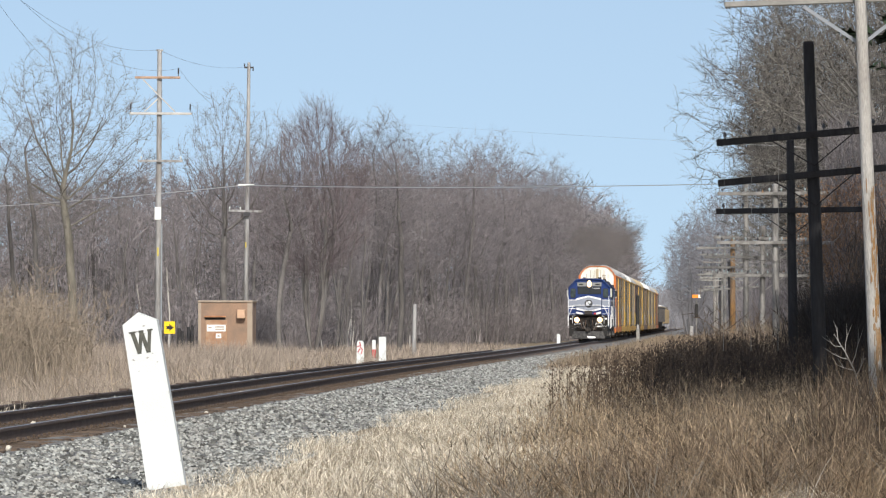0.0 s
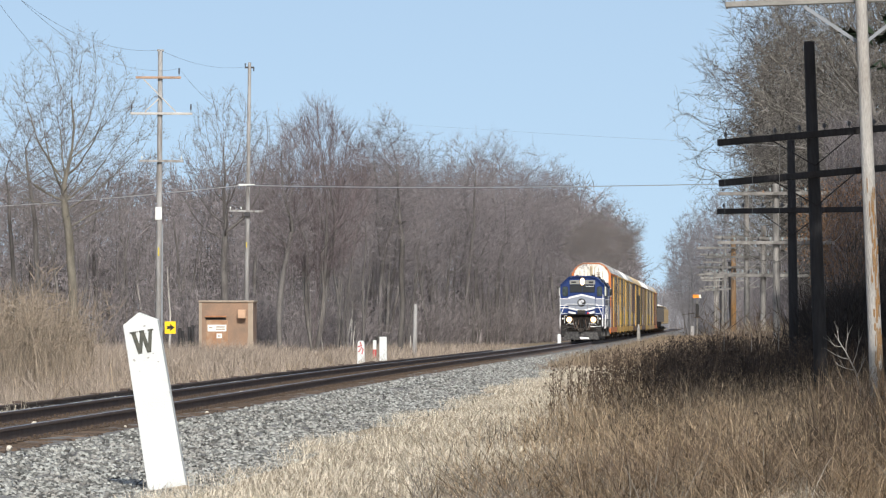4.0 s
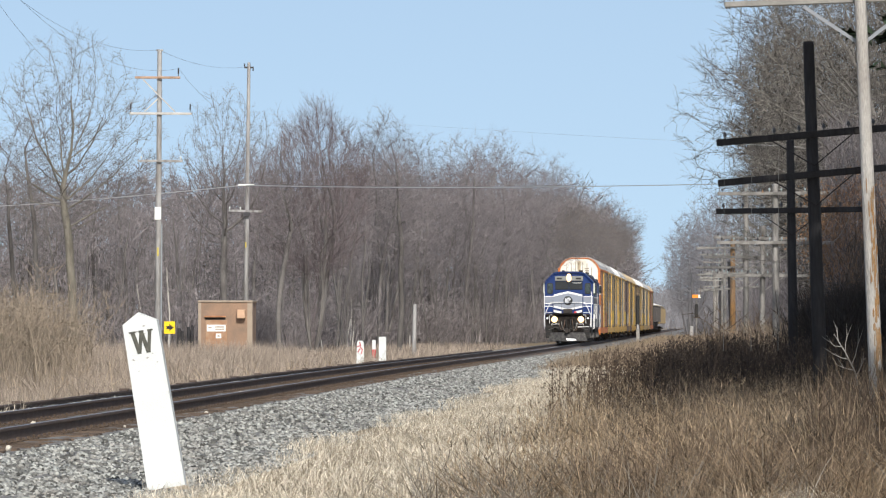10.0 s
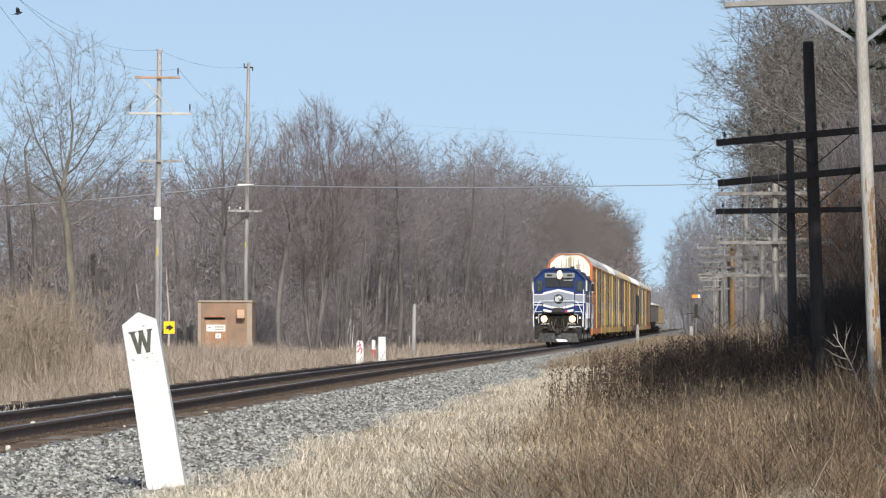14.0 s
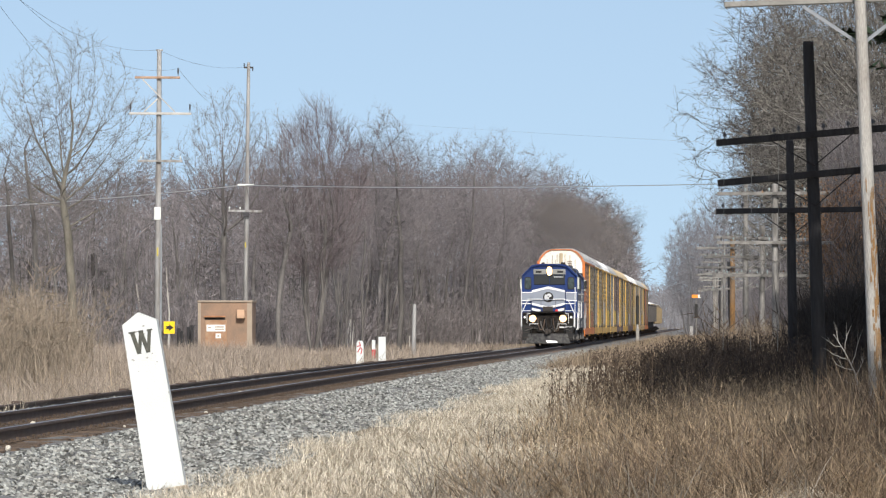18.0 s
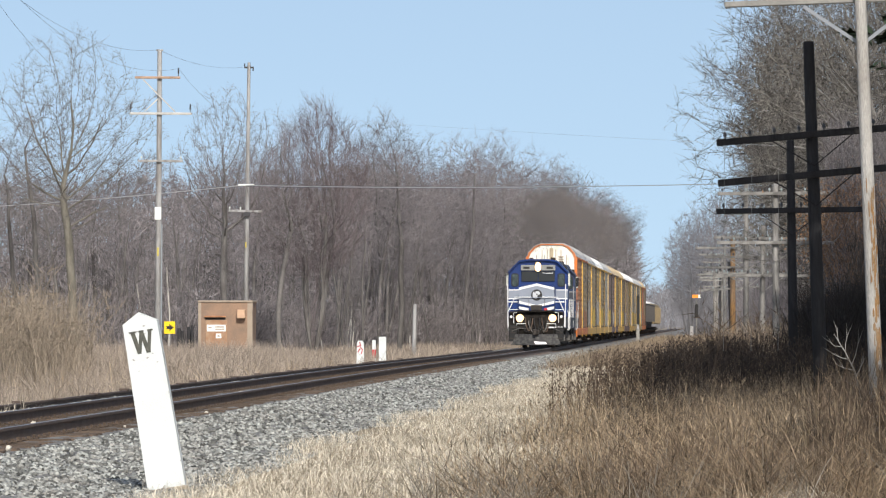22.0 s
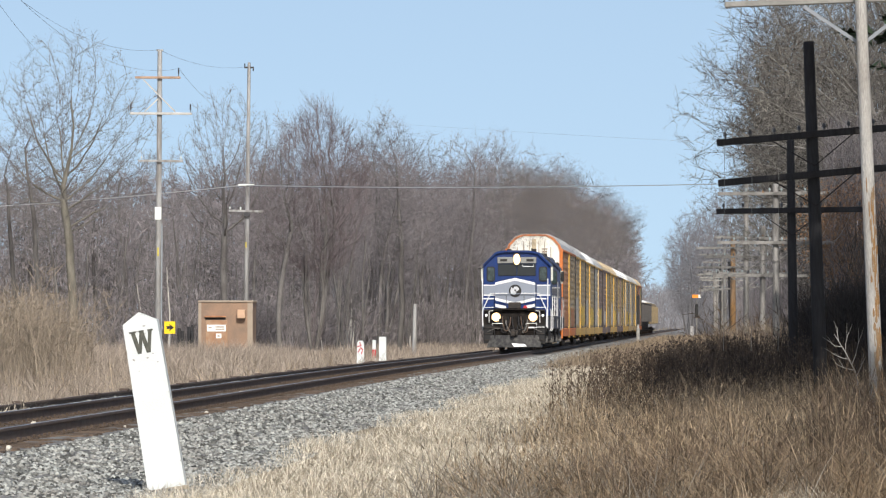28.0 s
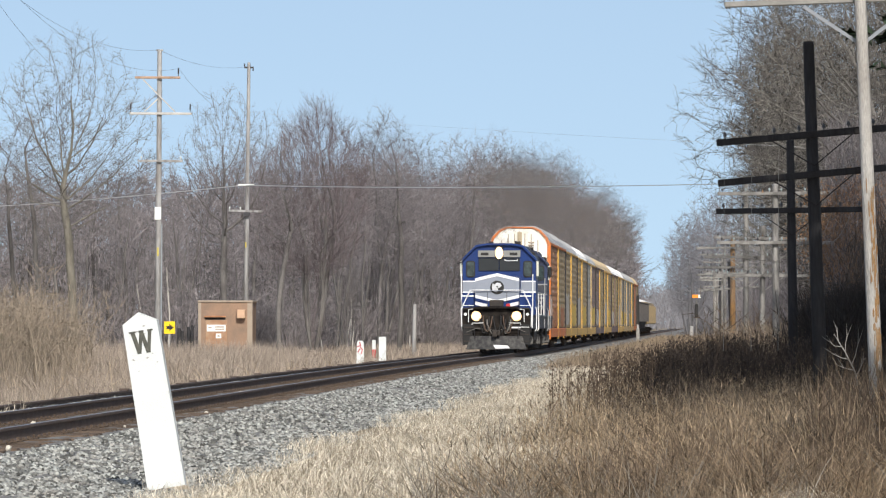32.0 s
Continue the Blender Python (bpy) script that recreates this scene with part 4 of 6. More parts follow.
for k, (x, y, r) in enumerate(((-9.75, 109.5, .055), (-9.9, 77.6, .045), (-8.25, 62.4, .06), (-8.35, 75.5, .03), (-9.6, 92, .03), (-8.3, 87, .03))):
    t = Shape().tube([(-r, 0, 0), (-r * .3, 0, r * .35), (r * .5, 0, r * .3), (r, .0, -r * .1)], [r * .3, r * .55, r * .5, r * .2], 6)
    tagged(part("stone_lump", t, CHUNK, None, "", False, pose(x, y, float(rail_z(y)) - .15, 0, 0, 40 * k)), "pale broken lump lying in the track", "stone", "pale lumps in the track")

# ---- whistle post ----
post = thing("whistle_post", "leaning white concrete whistle post with a dark letter W", "whistle post", pose(-5.775, 56.4, -.46, 0, -9.3, 0))
outline = [(-.20, 0), (.20, 0), (.182, 1.835), (0, 1.94), (-.182, 1.835)]
sh = Shape().prism(outline, -.10, .10)
part("shaft", sh, CONCRETE, post)
w = Shape()
for k, ((xa, za), (xb, zb), t) in enumerate((((-.092, .115), (-.05, -.12), .044), ((-.05, -.12), (.0, .105), .037), ((.0, .105), (.046, -.12), .044), ((.046, -.12), (.094, .115), .037))):
    w.add([(xa - t / 2, -.1032 - .0012 * k, za), (xa + t / 2, -.1032 - .0012 * k, za), (xb + t / 2, -.1032 - .0012 * k, zb), (xb - t / 2, -.1032 - .0012 * k, zb)] + [(xa - t / 2, -.09, za), (xa + t / 2, -.09, za), (xb + t / 2, -.09, zb), (xb - t / 2, -.09, zb)], [(0, 1, 2, 3), (4, 7, 6, 5), (0, 4, 5, 1), (1, 5, 6, 2), (2, 6, 7, 3), (3, 7, 4, 0)])
for xs, hw in ((-.092, .036), (.0, .028), (.094, .03)):
    w.box(xs - hw, xs + hw, -.1082, -.09, .102, .12)
part("foot", Shape().box(-.215, .215, -.12, .12, -.25, .085, .02), mat("bare_tan_concrete", (.42, .36, .27), .9, vary=.25, scale=8, bump=.6), post, "bare tan concrete foot")
CHIP = mat("bare_grey_concrete", (.36, .36, .345), .95, vary=.3, scale=20)
rc = random.Random(77)
for k in range(9):
    # chips broken out of the paint along the edges
    z, sx = rc.uniform(.15, 1.8), rc.choice((-1, -1, 1))
    e = .20 - .018 * z / 1.8
    r = rc.uniform(.004, .011)
    part("chip", Shape().prism([(sx * (e - .001), z - r), (sx * (e - r), z - r * .3), (sx * (e - r * .7), z + r * .8), (sx * (e - .001), z + r * 1.3)], -.1025, -.096), CHIP, post)
for k in range(10):
    x, z, r = rc.uniform(-.15, .15), rc.uniform(1.25, 1.5) if k < 6 else rc.uniform(1.68, 1.8), rc.uniform(.004, .010)
    part("chip", Shape().prism([(x - r * 2, z), (x, z - r), (x + r * 1.6, z), (x + r * .4, z + r)], -.1025, -.096), CHIP, post)
part("letter", w, LETTER, post, "dark weathered letter W", at=pose(0, 0, 1.63))

# ---- pole line ----
BRACE = mat("galvanised_brace", (.34, .37, .41), .5, .4, vary=.15)
STAIN = mat("orange_stained_wood", (.32, .18, .075), .9, vary=.4, scale=2, tint=(.20, .17, .14), stretch=(1, 1, .3))


def pin(shape, x, z, y=0.0, k=1.0):
    shape.tube([(x, y, z), (x, y, z + .05 * k), (x, y, z + .06 * k), (x, y, z + .12 * k), (x, y, z + .16 * k)], [.012, .012, .045 * k, .04 * k, .018 * k], 6)


def line_pole(x, y, top, arms, wood, armwood, label, lean=0.0, r=.11, base=-.6, pins=8, brace=.014, group="old telegraph poles"):
    t = thing("telegraph_pole", label, "utility pole", pose(x, y, base, 0, lean, 0), group)
    h = top - base
    tall = .032 if y < 70 else .055 if y < 130 else .044
    part("shaft", Shape().tube([(0, 0, -.4), (0, 0, h * .5), (0, 0, h - .06), (0, 0, h)], [r * 1.15, r, r * .84, r * .80], 10), wood, t, smooth=True)
    for z, half, tilt in arms:
        z -= base
        a = part("crossarm", Shape().box(-half, half, -.055, .055, -tall, tall, .008), armwood, t, at=pose(0, (-r - .06) * (-1 if y < 70 else 1), z, 0, tilt, 0))
        if brace:
            for sx in (-1, 1):
                part("brace", Shape().tube([(sx * half * .42, -.03, -.05), (0, .04, -.5)], brace, 4), armwood if brace < .02 else BRACE, a)
        for i in range(pins):
            f = -1 + 2 * (i + .25) / (pins - .5)
            if abs(f) < .1 or (armwood is SHADED_CREO and half == 1.53 and z + base < 4):
                continue
            sh = Shape()
            pin(sh, f * half * .97, .04 if y > 130 else .05, k=.66 if y > 130 else .72)
            part("insulator", sh, GLASSPIN if y > 130 and i % 3 else INSUL, a)
    return t


nearest = line_pole(1.75, 60, 5.6, [(4.93, 1.50, .3)], NEARPOLE, ARM, "weathered pale grey telegraph pole with one crossarm", lean=-2.3, r=.074, brace=.026)
AMBER = mat("amber_resin_stain", (.27, .155, .065), .8, vary=.5, scale=9, bump=.5, tint=(.25, .19, .13), stretch=(1, 1, .4))
rq = random.Random(77)
sh = Shape()
for k in range(130):
    # ragged flakes of stain down the sunny side of the shaft, thinning out upwards
    z = .7 + 2.7 * rq.random() ** 1.6
    wide = rq.uniform(.008, .03) * (1 if z < 2.2 else .6)
    xm = .034 + rq.gauss(0, .020)
    pr = lambda x: -math.sqrt(max(.0001, .082 ** 2 - min(abs(x), .081) ** 2)) - .003 - .00001 * k
    x0, x1 = max(-.075, xm - wide / 2), min(.077, xm + wide / 2)
    if x1 <= x0:
        continue
    xm = (x0 + x1) / 2
    h = rq.uniform(.04, .16)
    sh.add([(x0, pr(x0), z), (xm, pr(xm), z - .02), (x1, pr(x1), z), (x1, pr(x1), z + h), (xm, pr(xm), z + h + .03), (x0, pr(x0), z + h)], [(0, 1, 4, 5), (1, 2, 3, 4)])
part("stain", sh, AMBER, nearest, "amber stain running down the wood")
line_pole(1.61, 87, 5.86, [(4.36, 1.53, -3), (3.72, 1.53, -3.2)], SHADED_CREO, SHADED_CREO, "creosoted telegraph pole with two crossarms, blackened as shaded", lean=-2, r=.105)
line_pole(1.46, 110, 5.06, [(3.62, 1.52, 0)], SHADED_CREO, SHADED_CREO, "creosoted telegraph pole with one crossarm, blackened as shaded", lean=-.8, r=.095)
line_pole(1.41, 141, 4.95, [(4.70, 1.5, 0), (3.42, 1.52, .5)], FARPOLE, FARARM, "weathered grey telegraph pole with insulators", lean=-.3, r=.09, pins=10)
line_pole(1.23, 168, 4.35, [(2.80, 1.52, 0), (3.95, 1.52, 1)], FARPOLE, FARARM, "weathered grey telegraph pole with insulators", lean=.4, r=.09, pins=10)
line_pole(.86, 195, 6.45, [(3.7, 1.5, 0), (3.1, 1.5, 0)], FARPOLE, FARARM, "weathered grey telegraph pole with insulators", r=.10, pins=10)
line_pole(.44, 222, 4.9, [(4.4, 1.5, 0), (3.6, 1.5, 0)], STAIN, FARARM, "orange stained telegraph pole with insulators", r=.11)
rp = random.Random(31)
for i in range(9):
    y = 250 + 27.5 * i + rp.uniform(-3, 3)
    top = rp.uniform(3.9, 5.9)
    arms_ = [(top - rp.uniform(.3, .8), rp.uniform(1.2, 1.52), rp.uniform(-3, 3))]
    if rp.random() < .6:
        arms_.append((top - rp.uniform(1.1, 1.7), rp.uniform(1.2, 1.5), rp.uniform(-3, 3)))
    line_pole(.38 - .12 * i + rp.uniform(-.15, .15), y, top, arms_, rp.choice((FARPOLE, FARPOLE, SHADED_CREO)), FARARM, "weathered old telegraph pole with insulators", lean=rp.uniform(-2, 2), r=.085, pins=6, brace=0)


def cable(name, a, b, sag, r, material, label, n=14):
    a, b = Vector(a), Vector(b)
    pts = [a.lerp(b, i / n) - Vector((0, 0, sag * 4 * (i / n) * (1 - i / n))) for i in range(n + 1)]
    return tagged(part(name, Shape().tube(pts, r, 4), material), label, "wire")


for dx in (-1.42, -.98, -.55):
    cable("hanging_wire", (1.46 + dx, 86.8, 4.5), (1.44 + dx, 86.6, .9), .0, .0045, WIRE, "slack broken line wire hanging from a crossarm", 4)
cable("hanging_wire", (1.58 - 1.36, 59.8, 4.86), (1.46 - 1.42, 86.7, 4.45), .35, .004, WIRE, "slack line wire between telegraph poles")
for dx in (-1.4, -1.0, .9, 1.3):
    cable("line_wire", (1.37 + dx, 110, 3.75), (1.41 + dx, 141, 3.5), .3, .004, WIRE, "thin line wire between telegraph poles")
    cable("line_wire", (1.41 + dx, 141, 3.5), (1.23 + dx, 168, 2.95), .3, .004, WIRE, "thin line wire between telegraph poles")

# ---- power poles beyond the track ----
ORANGE_P = mat("orange_board_paint", (.85, .28, .03), .6, vary=.08)
RUSTARM = mat("rusty_brown_crossarm", (.40, .27, .19), .9, vary=.25, scale=3)
WHITEARM = mat("bleached_crossarm", (.50, .485, .46), .9, vary=.15, scale=3)
TAGWHITE = mat("white_tin_plate", (.70, .74, .72), .5, vary=.1)
TAGYELLOW = mat("yellow_tape", (.55, .45, .08), .6, vary=.3, scale=12)
PX, PY = -23.25, 223
pp = thing("power_pole", "weathered grey power pole with three crossarms and insulators", "utility pole", pose(PX - .1, PY, -.6, 0, .35, 0), "wooden power poles")
part("shaft", Shape().tube([(.05, 0, -.4), (.05, 0, 6), (.05, 0, 13.12), (.05, 0, 13.2)], [.14, .118, .095, .08], 10), POLE, pp, smooth=True)
part("cap", Shape().box(-.09, .19, -.05, .05, 13.17, 13.24), POLE, pp)
for z, x0, x1, m_ in ((12.07, -1.0, .88, RUSTARM), (10.58, -1.2, 1.36, WHITEARM), (8.62, -.85, 1.0, POLE)):
    a = part("crossarm", Shape().box(x0, x1, -.05, .05, -.048, .048, .01), m_, pp, at=pose(.05, -.18, z, 0, 0, 0))
    for x in ((.80,) if z > 12 else (-1.17, 1.30) if z > 10 else (-.72, .92)):
        sh = Shape()
        if z > 10:
            sh.tube([(x, 0, .05), (x, 0, .16), (x, 0, .17), (x, 0, .40)], [.014, .014, .035, .03], 6)
            part("insulator", sh, INSUL, a)
        else:
            pin(sh, x, .06, k=.9)
            part("insulator", sh, TAGWHITE, a)
part("brace", Shape().tube([(-.62, -.2, 12.0), (.72, -.2, 10.66)], .03, 4), WHITEARM, pp)
part("brace", Shape().tube([(.02, -.2, 11.2), (-.55, -.2, 10.66)], .03, 4), WHITEARM, pp)
part("number_plate", Shape().box(-.10, .17, -.15, -.13, 6.2, 6.72), TAGWHITE, pp, "white tin plate")
part("tape", Shape().box(.01, .08, -.14, -.125, 4.7, 5.05), TAGYELLOW, pp, "strip of yellow tape")
part("conduit", Shape().tube([(.20, -.08, 0), (.19, -.08, 6.0)], .035, 6), mat("grey_conduit", (.28, .305, .33), .4, vary=.1), pp, "grey conduit")
p2 = thing("power_pole", "slim weathered power pole behind the cabin", "utility pole", pose(-22.05, 250, -.6, 0, .7, 0), "wooden power poles")
part("shaft", Shape().tube([(0, 0, -.4), (0, 0, 7), (0, 0, 13.9), (0, 0, 14.0)], [.125, .10, .075, .06], 10), POLE, p2, smooth=True)
part("bracket", Shape().box(-.22, .22, -.04, .04, 13.72, 13.8).tube([(-.2, 0, 13.78), (-.2, 0, 13.95)], .03, 5).tube([(.2, 0, 13.6), (.2, 0, 13.78)], .03, 5), INSUL, p2)
part("bracket", Shape().box(-.42, .32, -.16, -.1, 8.28, 8.36), TAGWHITE, p2, "pale steel bracket")
a = part("crossarm", Shape().box(-.85, .72, -.05, .05, -.05, .05, .01), POLE, p2, at=pose(0, -.15, 7.1, 0, 1, 0))
for x in (-.8, -.3):
    sh = Shape()
    pin(sh, x, .05, k=.9)
    part("insulator", sh, TAGWHITE, a)
part("switch", Shape().box(-.14, .14, -.28, -.12, 6.85, 7.05, .02), INSUL, p2)
part("tape", Shape().box(-.06, .0, -.125, -.11, 5.42, 5.66), TAGYELLOW, p2, "strip of yellow tape")
p3 = thing("power_pole", "weathered power pole with two crossarms near the track", "utility pole", pose(-25.35, 178, -.6), "wooden power poles")
part("shaft", Shape().tube([(0, 0, -.4), (0, 0, 7), (0, 0, 14.9), (0, 0, 15)], [.17, .14, .11, .09], 10), POLE, p3, smooth=True)
for z, x0, x1 in ((13.6, -.9, .95), (12.2, -1.2, 1.36)):
    a = part("crossarm", Shape().box(x0, x1, -.06, .06, -.06, .06, .01), WHITEARM, p3, at=pose(0, -.18, z))
    sh = Shape()
    sh.tube([(x1 - .08, 0, .05), (x1 - .08, 0, .16), (x1 - .08, 0, .17), (x1 - .08, 0, .55)], [.014, .014, .035, .03], 6)
    part("insulator", sh, INSUL, a)
p4 = thing("power_pole", "weathered power pole at the edge of the reeds", "utility pole", pose(-52, 292, -.7), "wooden power poles")
part("shaft", Shape().tube([(0, 0, -.4), (0, 0, 5), (0, 0, 9)], [.15, .12, .1], 8), POLE, p4, smooth=True)
PW = "thin power line wire sagging between poles"
cable("power_wire", (-25.35 + 1.28, 178, 12.15), (-23.25 - 1.17, 223, 10.35), .9, .006, WIRE, PW)
cable("power_wire", (-25.35 + .87, 178, 13.4), (-23.25 + .86, 223, 11.85), 1.25, .006, WIRE, PW)
cable("power_wire", (-25.35, 178, 14.0), (-23.2, 223, 12.62), 1.1, .006, WIRE, PW)
cable("power_wire", (-23.2, 223, 12.6), (-21.95, 250, 13.2), .3, .006, WIRE, PW)
cable("power_wire", (-22.4, 223, 11.8), (-22.0, 250, 10.6), .4, .006, WIRE, PW)
cable("power_wire", (-24.1, 223, 8.1), (-52, 292, 8.0), .8, .007, WIRE, PW)
cable("bright_cable", (-22.0, 249.9, 7.70), (.86, 195, 6.35), .12, .022, BRIGHTWIRE, "bright galvanised cable strung across the track", 24)
cable("bright_cable", (-22.2, 249.9, 7.70), (-52, 292, 7.2), .3, .02, BRIGHTWIRE, "bright galvanised cable strung across the track", 24)
cable("power_wire", (-21.95, 250, 11.1), (2.2, 150, 6.2), .1, .004, BRIGHTWIRE, PW, 24)

# ---- cabin ----
TAN = mat("tan_painted_steel", (.285, .185, .125), .7, vary=.2, scale=1.6, tint=(.215, .15, .11))
TAUPE = mat("taupe_trim", (.34, .28, .22), .7, vary=.12)
SIGN = mat("white_sign", (.78, .78, .76), .6, vary=.05)
BLACK = mat("flat_black", (.02, .02, .02), .7, vary=.2)
cabin = thing("signal_cabin", "tan brown steel equipment cabin standing in the reeds", "cabin", pose(-22.05, 240, -.6))
part("wall", Shape().box(-1.17, 1.17, 0, 2.2, 0, 2.84), TAN, cabin)
part("roof", Shape().box(-1.23, 1.23, -.06, 2.26, 2.84, 2.93, .015), TAUPE, cabin, "taupe flat roof")
for x0, x1 in ((-1.21, -1.08), (.98, 1.21)):
    part("corner_trim", Shape().box(x0, x1, -.03, .0, 0, 2.84), TAUPE, cabin)
door = part("door", Shape().box(-.88, .08, -.035, .0, .1, 2.05, .01), mat("tan_door", (.36, .235, .15), .65, vary=.25, scale=3, tint=(.30, .15, .08)), cabin)
part("sign", Shape().box(-.82, .02, -.05, -.037, 1.55, 1.85), SIGN, door, "white notice")
part("sign", Shape().box(-.42, -.18, -.05, -.037, 1.25, 1.46), SIGN, door, "small white notice")
for x, z, wd in ((-.68, 1.72, .16), (-.25, 1.75, .4), (-.25, 1.65, .4), (-.30, 1.35, .12)):
    part("bar", Shape().box(x - wd / 2, x + wd / 2, -.054, -.051, z - .025, z + .025), TAUPE, door)
part("rain_hood", Shape().box(-.92, .02, -.16, 0, 2.18, 2.25, .01), mat("rusty_orange_hood", (.42, .20, .10), .7, vary=.25, scale=6), cabin, "rusty orange rain hood")
# flat black strip just below the hood, nearly as wide
part("vent_slot", Shape().box(-.90, .0, -.03, 0, 2.08, 2.15), BLACK, cabin)
part("light_fixture", Shape().box(.55, .90, -.36, 0, 2.13, 2.52, .02), mat("tan_fixture", (.55, .36, .24), .6, vary=.08), cabin)
sign = thing("arrow_sign", "yellow square road sign with a black arrow", "road sign", pose(-27.2, 266, -.6))
part("post", Shape().box(-.03, .03, .01, .05, -.2, 1.6), mat("sign_steel", (.4, .4, .4), .5, .5), sign)
plate = part("plate", Shape().box(-.27, .27, -.012, .008, 1.40, 2.0, .004), mat("yellow_sign_sheet", (.85, .58, .01), .5, vary=.05), sign)
part("arrow", Shape().prism([(-.19, 1.63), (.0, 1.63), (-.02, 1.52), (.22, 1.70), (-.02, 1.88), (.0, 1.77), (-.19, 1.77), (-.13, 1.70)], -.018, -.014), BLACK, plate, "black arrow")
for k, (x, y, r, h) in enumerate(((-23.98, 238.6, .11, 1.72), (-23.74, 237.6, .09, 1.6), (-23.53, 238.4, .10, 1.78), (-23.33, 237.8, .07, 1.85))):
    t = thing("old_stump", "dark rotten stump among the reeds", "stump", pose(x, y, -.62), "dark stumps")
    part("wood", Shape().tube([(0, 0, -.2), (.03, 0, h * .6), (0, .02, h)], [r * 1.2, r, r * .7], 8), SHADED_CREO, t)

# ---- markers ----
RED = mat("red_paint", (.55, .05, .06), .7, vary=.2)


def marker(x, y, h, w, label, dome=True):
    t = thing("marker_post", label, "marker post", pose(x, y, -.35 + float(rail_z(y))), "white marker posts")
    o = [(-w / 2, -.3), (w / 2, -.3), (w * .44, h * .9), (w * .25, h), (-w * .25, h), (-w * .44, h * .9)] if dome else [(-w / 2, -.3), (w / 2, -.3), (w / 2, h), (-w / 2, h)]
    part("shaft", Shape().prism(o, -.09, .09), CONCRETE, t)
    return t


t = marker(-14.7, 220, .92, .31, "white concrete marker post daubed with red")
for k, (x, z, a) in enumerate(((-.05, .52, 30), (.05, .60, -40), (-.04, .70, 70), (.06, .45, 15), (0, .78, -20))):
    part("daub", Shape().box(-.02, .02, -.096, -.091, -.09, .09), RED, t, "red paint daub", at=pose(x, 0, z, 0, a, 0))
marker(-14.3, 228, 1.06, .30, "plain white concrete marker post", False)
t = marker(-16.2, 252, .86, .15, "thin white marker stake with a red foot", False)
part("band", Shape().box(-.078, .078, -.094, .094, .02, .42), RED, t, "red painted foot")
marker(-11.7, 388, .92, .26, "plain white concrete marker post")
t = thing("fence_post", "weathered grey wooden post by the wood", "post", pose(-16.5, 290, -.5, 0, 1, 0))
part("wood", Shape().tube([(0, 0, -.3), (0, 0, 2.7), (0, 0, 2.85)], [.12, .10, .06], 8), POLE, t)
t = thing("signal_mast", "dark trackside mast with a pale foot beside the ballast", "signal mast", pose(-7.45, 480, -.45))
part("shaft", Shape().tube([(0, 0, -.2), (0, 0, 4.1)], .10, 8), POLE, t)
part("head", Shape().box(-.13, .13, -.13, .1, 1.6, 4.2, .06), BLACK, t, "dark slender housing")
part("foot", Shape().box(-.15, .15, -.15, .15, -.2, 1.3, .04), ARM, t)
t = thing("warning_mast", "slim mast with an orange and white board", "signal mast", pose(-2.5, 530, -.35))
part("shaft", Shape().tube([(0, 0, -.2), (0, 0, 4.2)], .06, 6), FARPOLE, t)
part("lamp_head", Shape().box(-.16, .16, -.2, .05, 2.2, 3.5, .05), BLACK, t, "dark lamp housing")
part("board", Shape().box(-.42, .18, -.06, -.01, 4.1, 4.42), ORANGE_P, t, "orange board")
part("board", Shape().box(.18, .42, -.06, -.01, 4.1, 4.42), SIGN, t, "white board end")
part("relay_box", Shape().box(-.65, -.3, -.2, .2, -.2, 1.35, .05), POLE, t, "pale relay box")

# dead pale branch lying against the brush by the poles
limb = thing("dead_limb", "pale dead branching limb standing in the brush", "branch", pose(1.80, 72, float(ground_z(1.80, 72))))
stem = [(.05, 0, -.1), (.02, 0, .6), (-.05, .02, .88), (-.17, 0, 1.12), (-.32, .03, 1.36)]
part("stem", Shape().tube(stem, [.012, .011, .009, .007, .003], 6), PALEDEAD, limb, smooth=True)
rl = random.Random(19)
for k, (f, dx, dz) in enumerate(((1.3, -.34, .10), (1.7, .16, .34), (2.0, -.36, .12), (2.3, .12, .40), (2.6, -.30, .10), (3.0, .05, .34), (3.3, -.26, .12), (3.6, -.02, .26))):
    i = int(f)
    p = Vector(stem[i]).lerp(Vector(stem[min(i + 1, 4)]), f - i)
    q = p + Vector((dx * .72, rl.uniform(-.1, .1), dz * .72))
    m_ = p.lerp(q, .5) + Vector((rl.uniform(-.02, .02), 0, rl.uniform(-.04, .02)))
    tw = Shape().tube([p, m_, q], [.006, .0045, .0018], 5)
    for _ in range(2):
        w_ = m_.lerp(q, rl.random())
        tw.tube([w_, w_ + Vector((dx * .3 + rl.uniform(-.06, .06), 0, dz * .3 + rl.uniform(.02, .12)))], [.0035, .0012], 4)
    part("twig", tw, PALEDEAD, limb)

# ---- the train ----
BLUE = mat("loco_blue_paint", (.010, .036, .155), .42, vary=.12, scale=1.2, tint=(.017, .034, .12), spec=.22)
LGREY = mat("loco_grey_paint", (.25, .28, .34), .45, vary=.08, scale=1.5)
LWHITE = mat("loco_white_paint", (.78, .79, .80), .5, vary=.05, scale=2)
DARKHOOD = mat("loco_dirty_dark_blue", (.035, .042, .065), .6, vary=.3, scale=1.5, tint=(.06, .058, .055))
PIPE = mat("dusty_brown_pipe", (.11, .075, .055), .8, vary=.4, scale=8)
PILOT = mat("oily_black_pilot", (.010, .009, .009), .75, vary=.4, scale=4, bump=.3, tint=(.03, .025, .021), spec=.12)
UNDER = mat("grimy_underframe", (.03, .027, .025), .8, vary=.35, scale=5, bump=.3, tint=(.055, .043, .035))
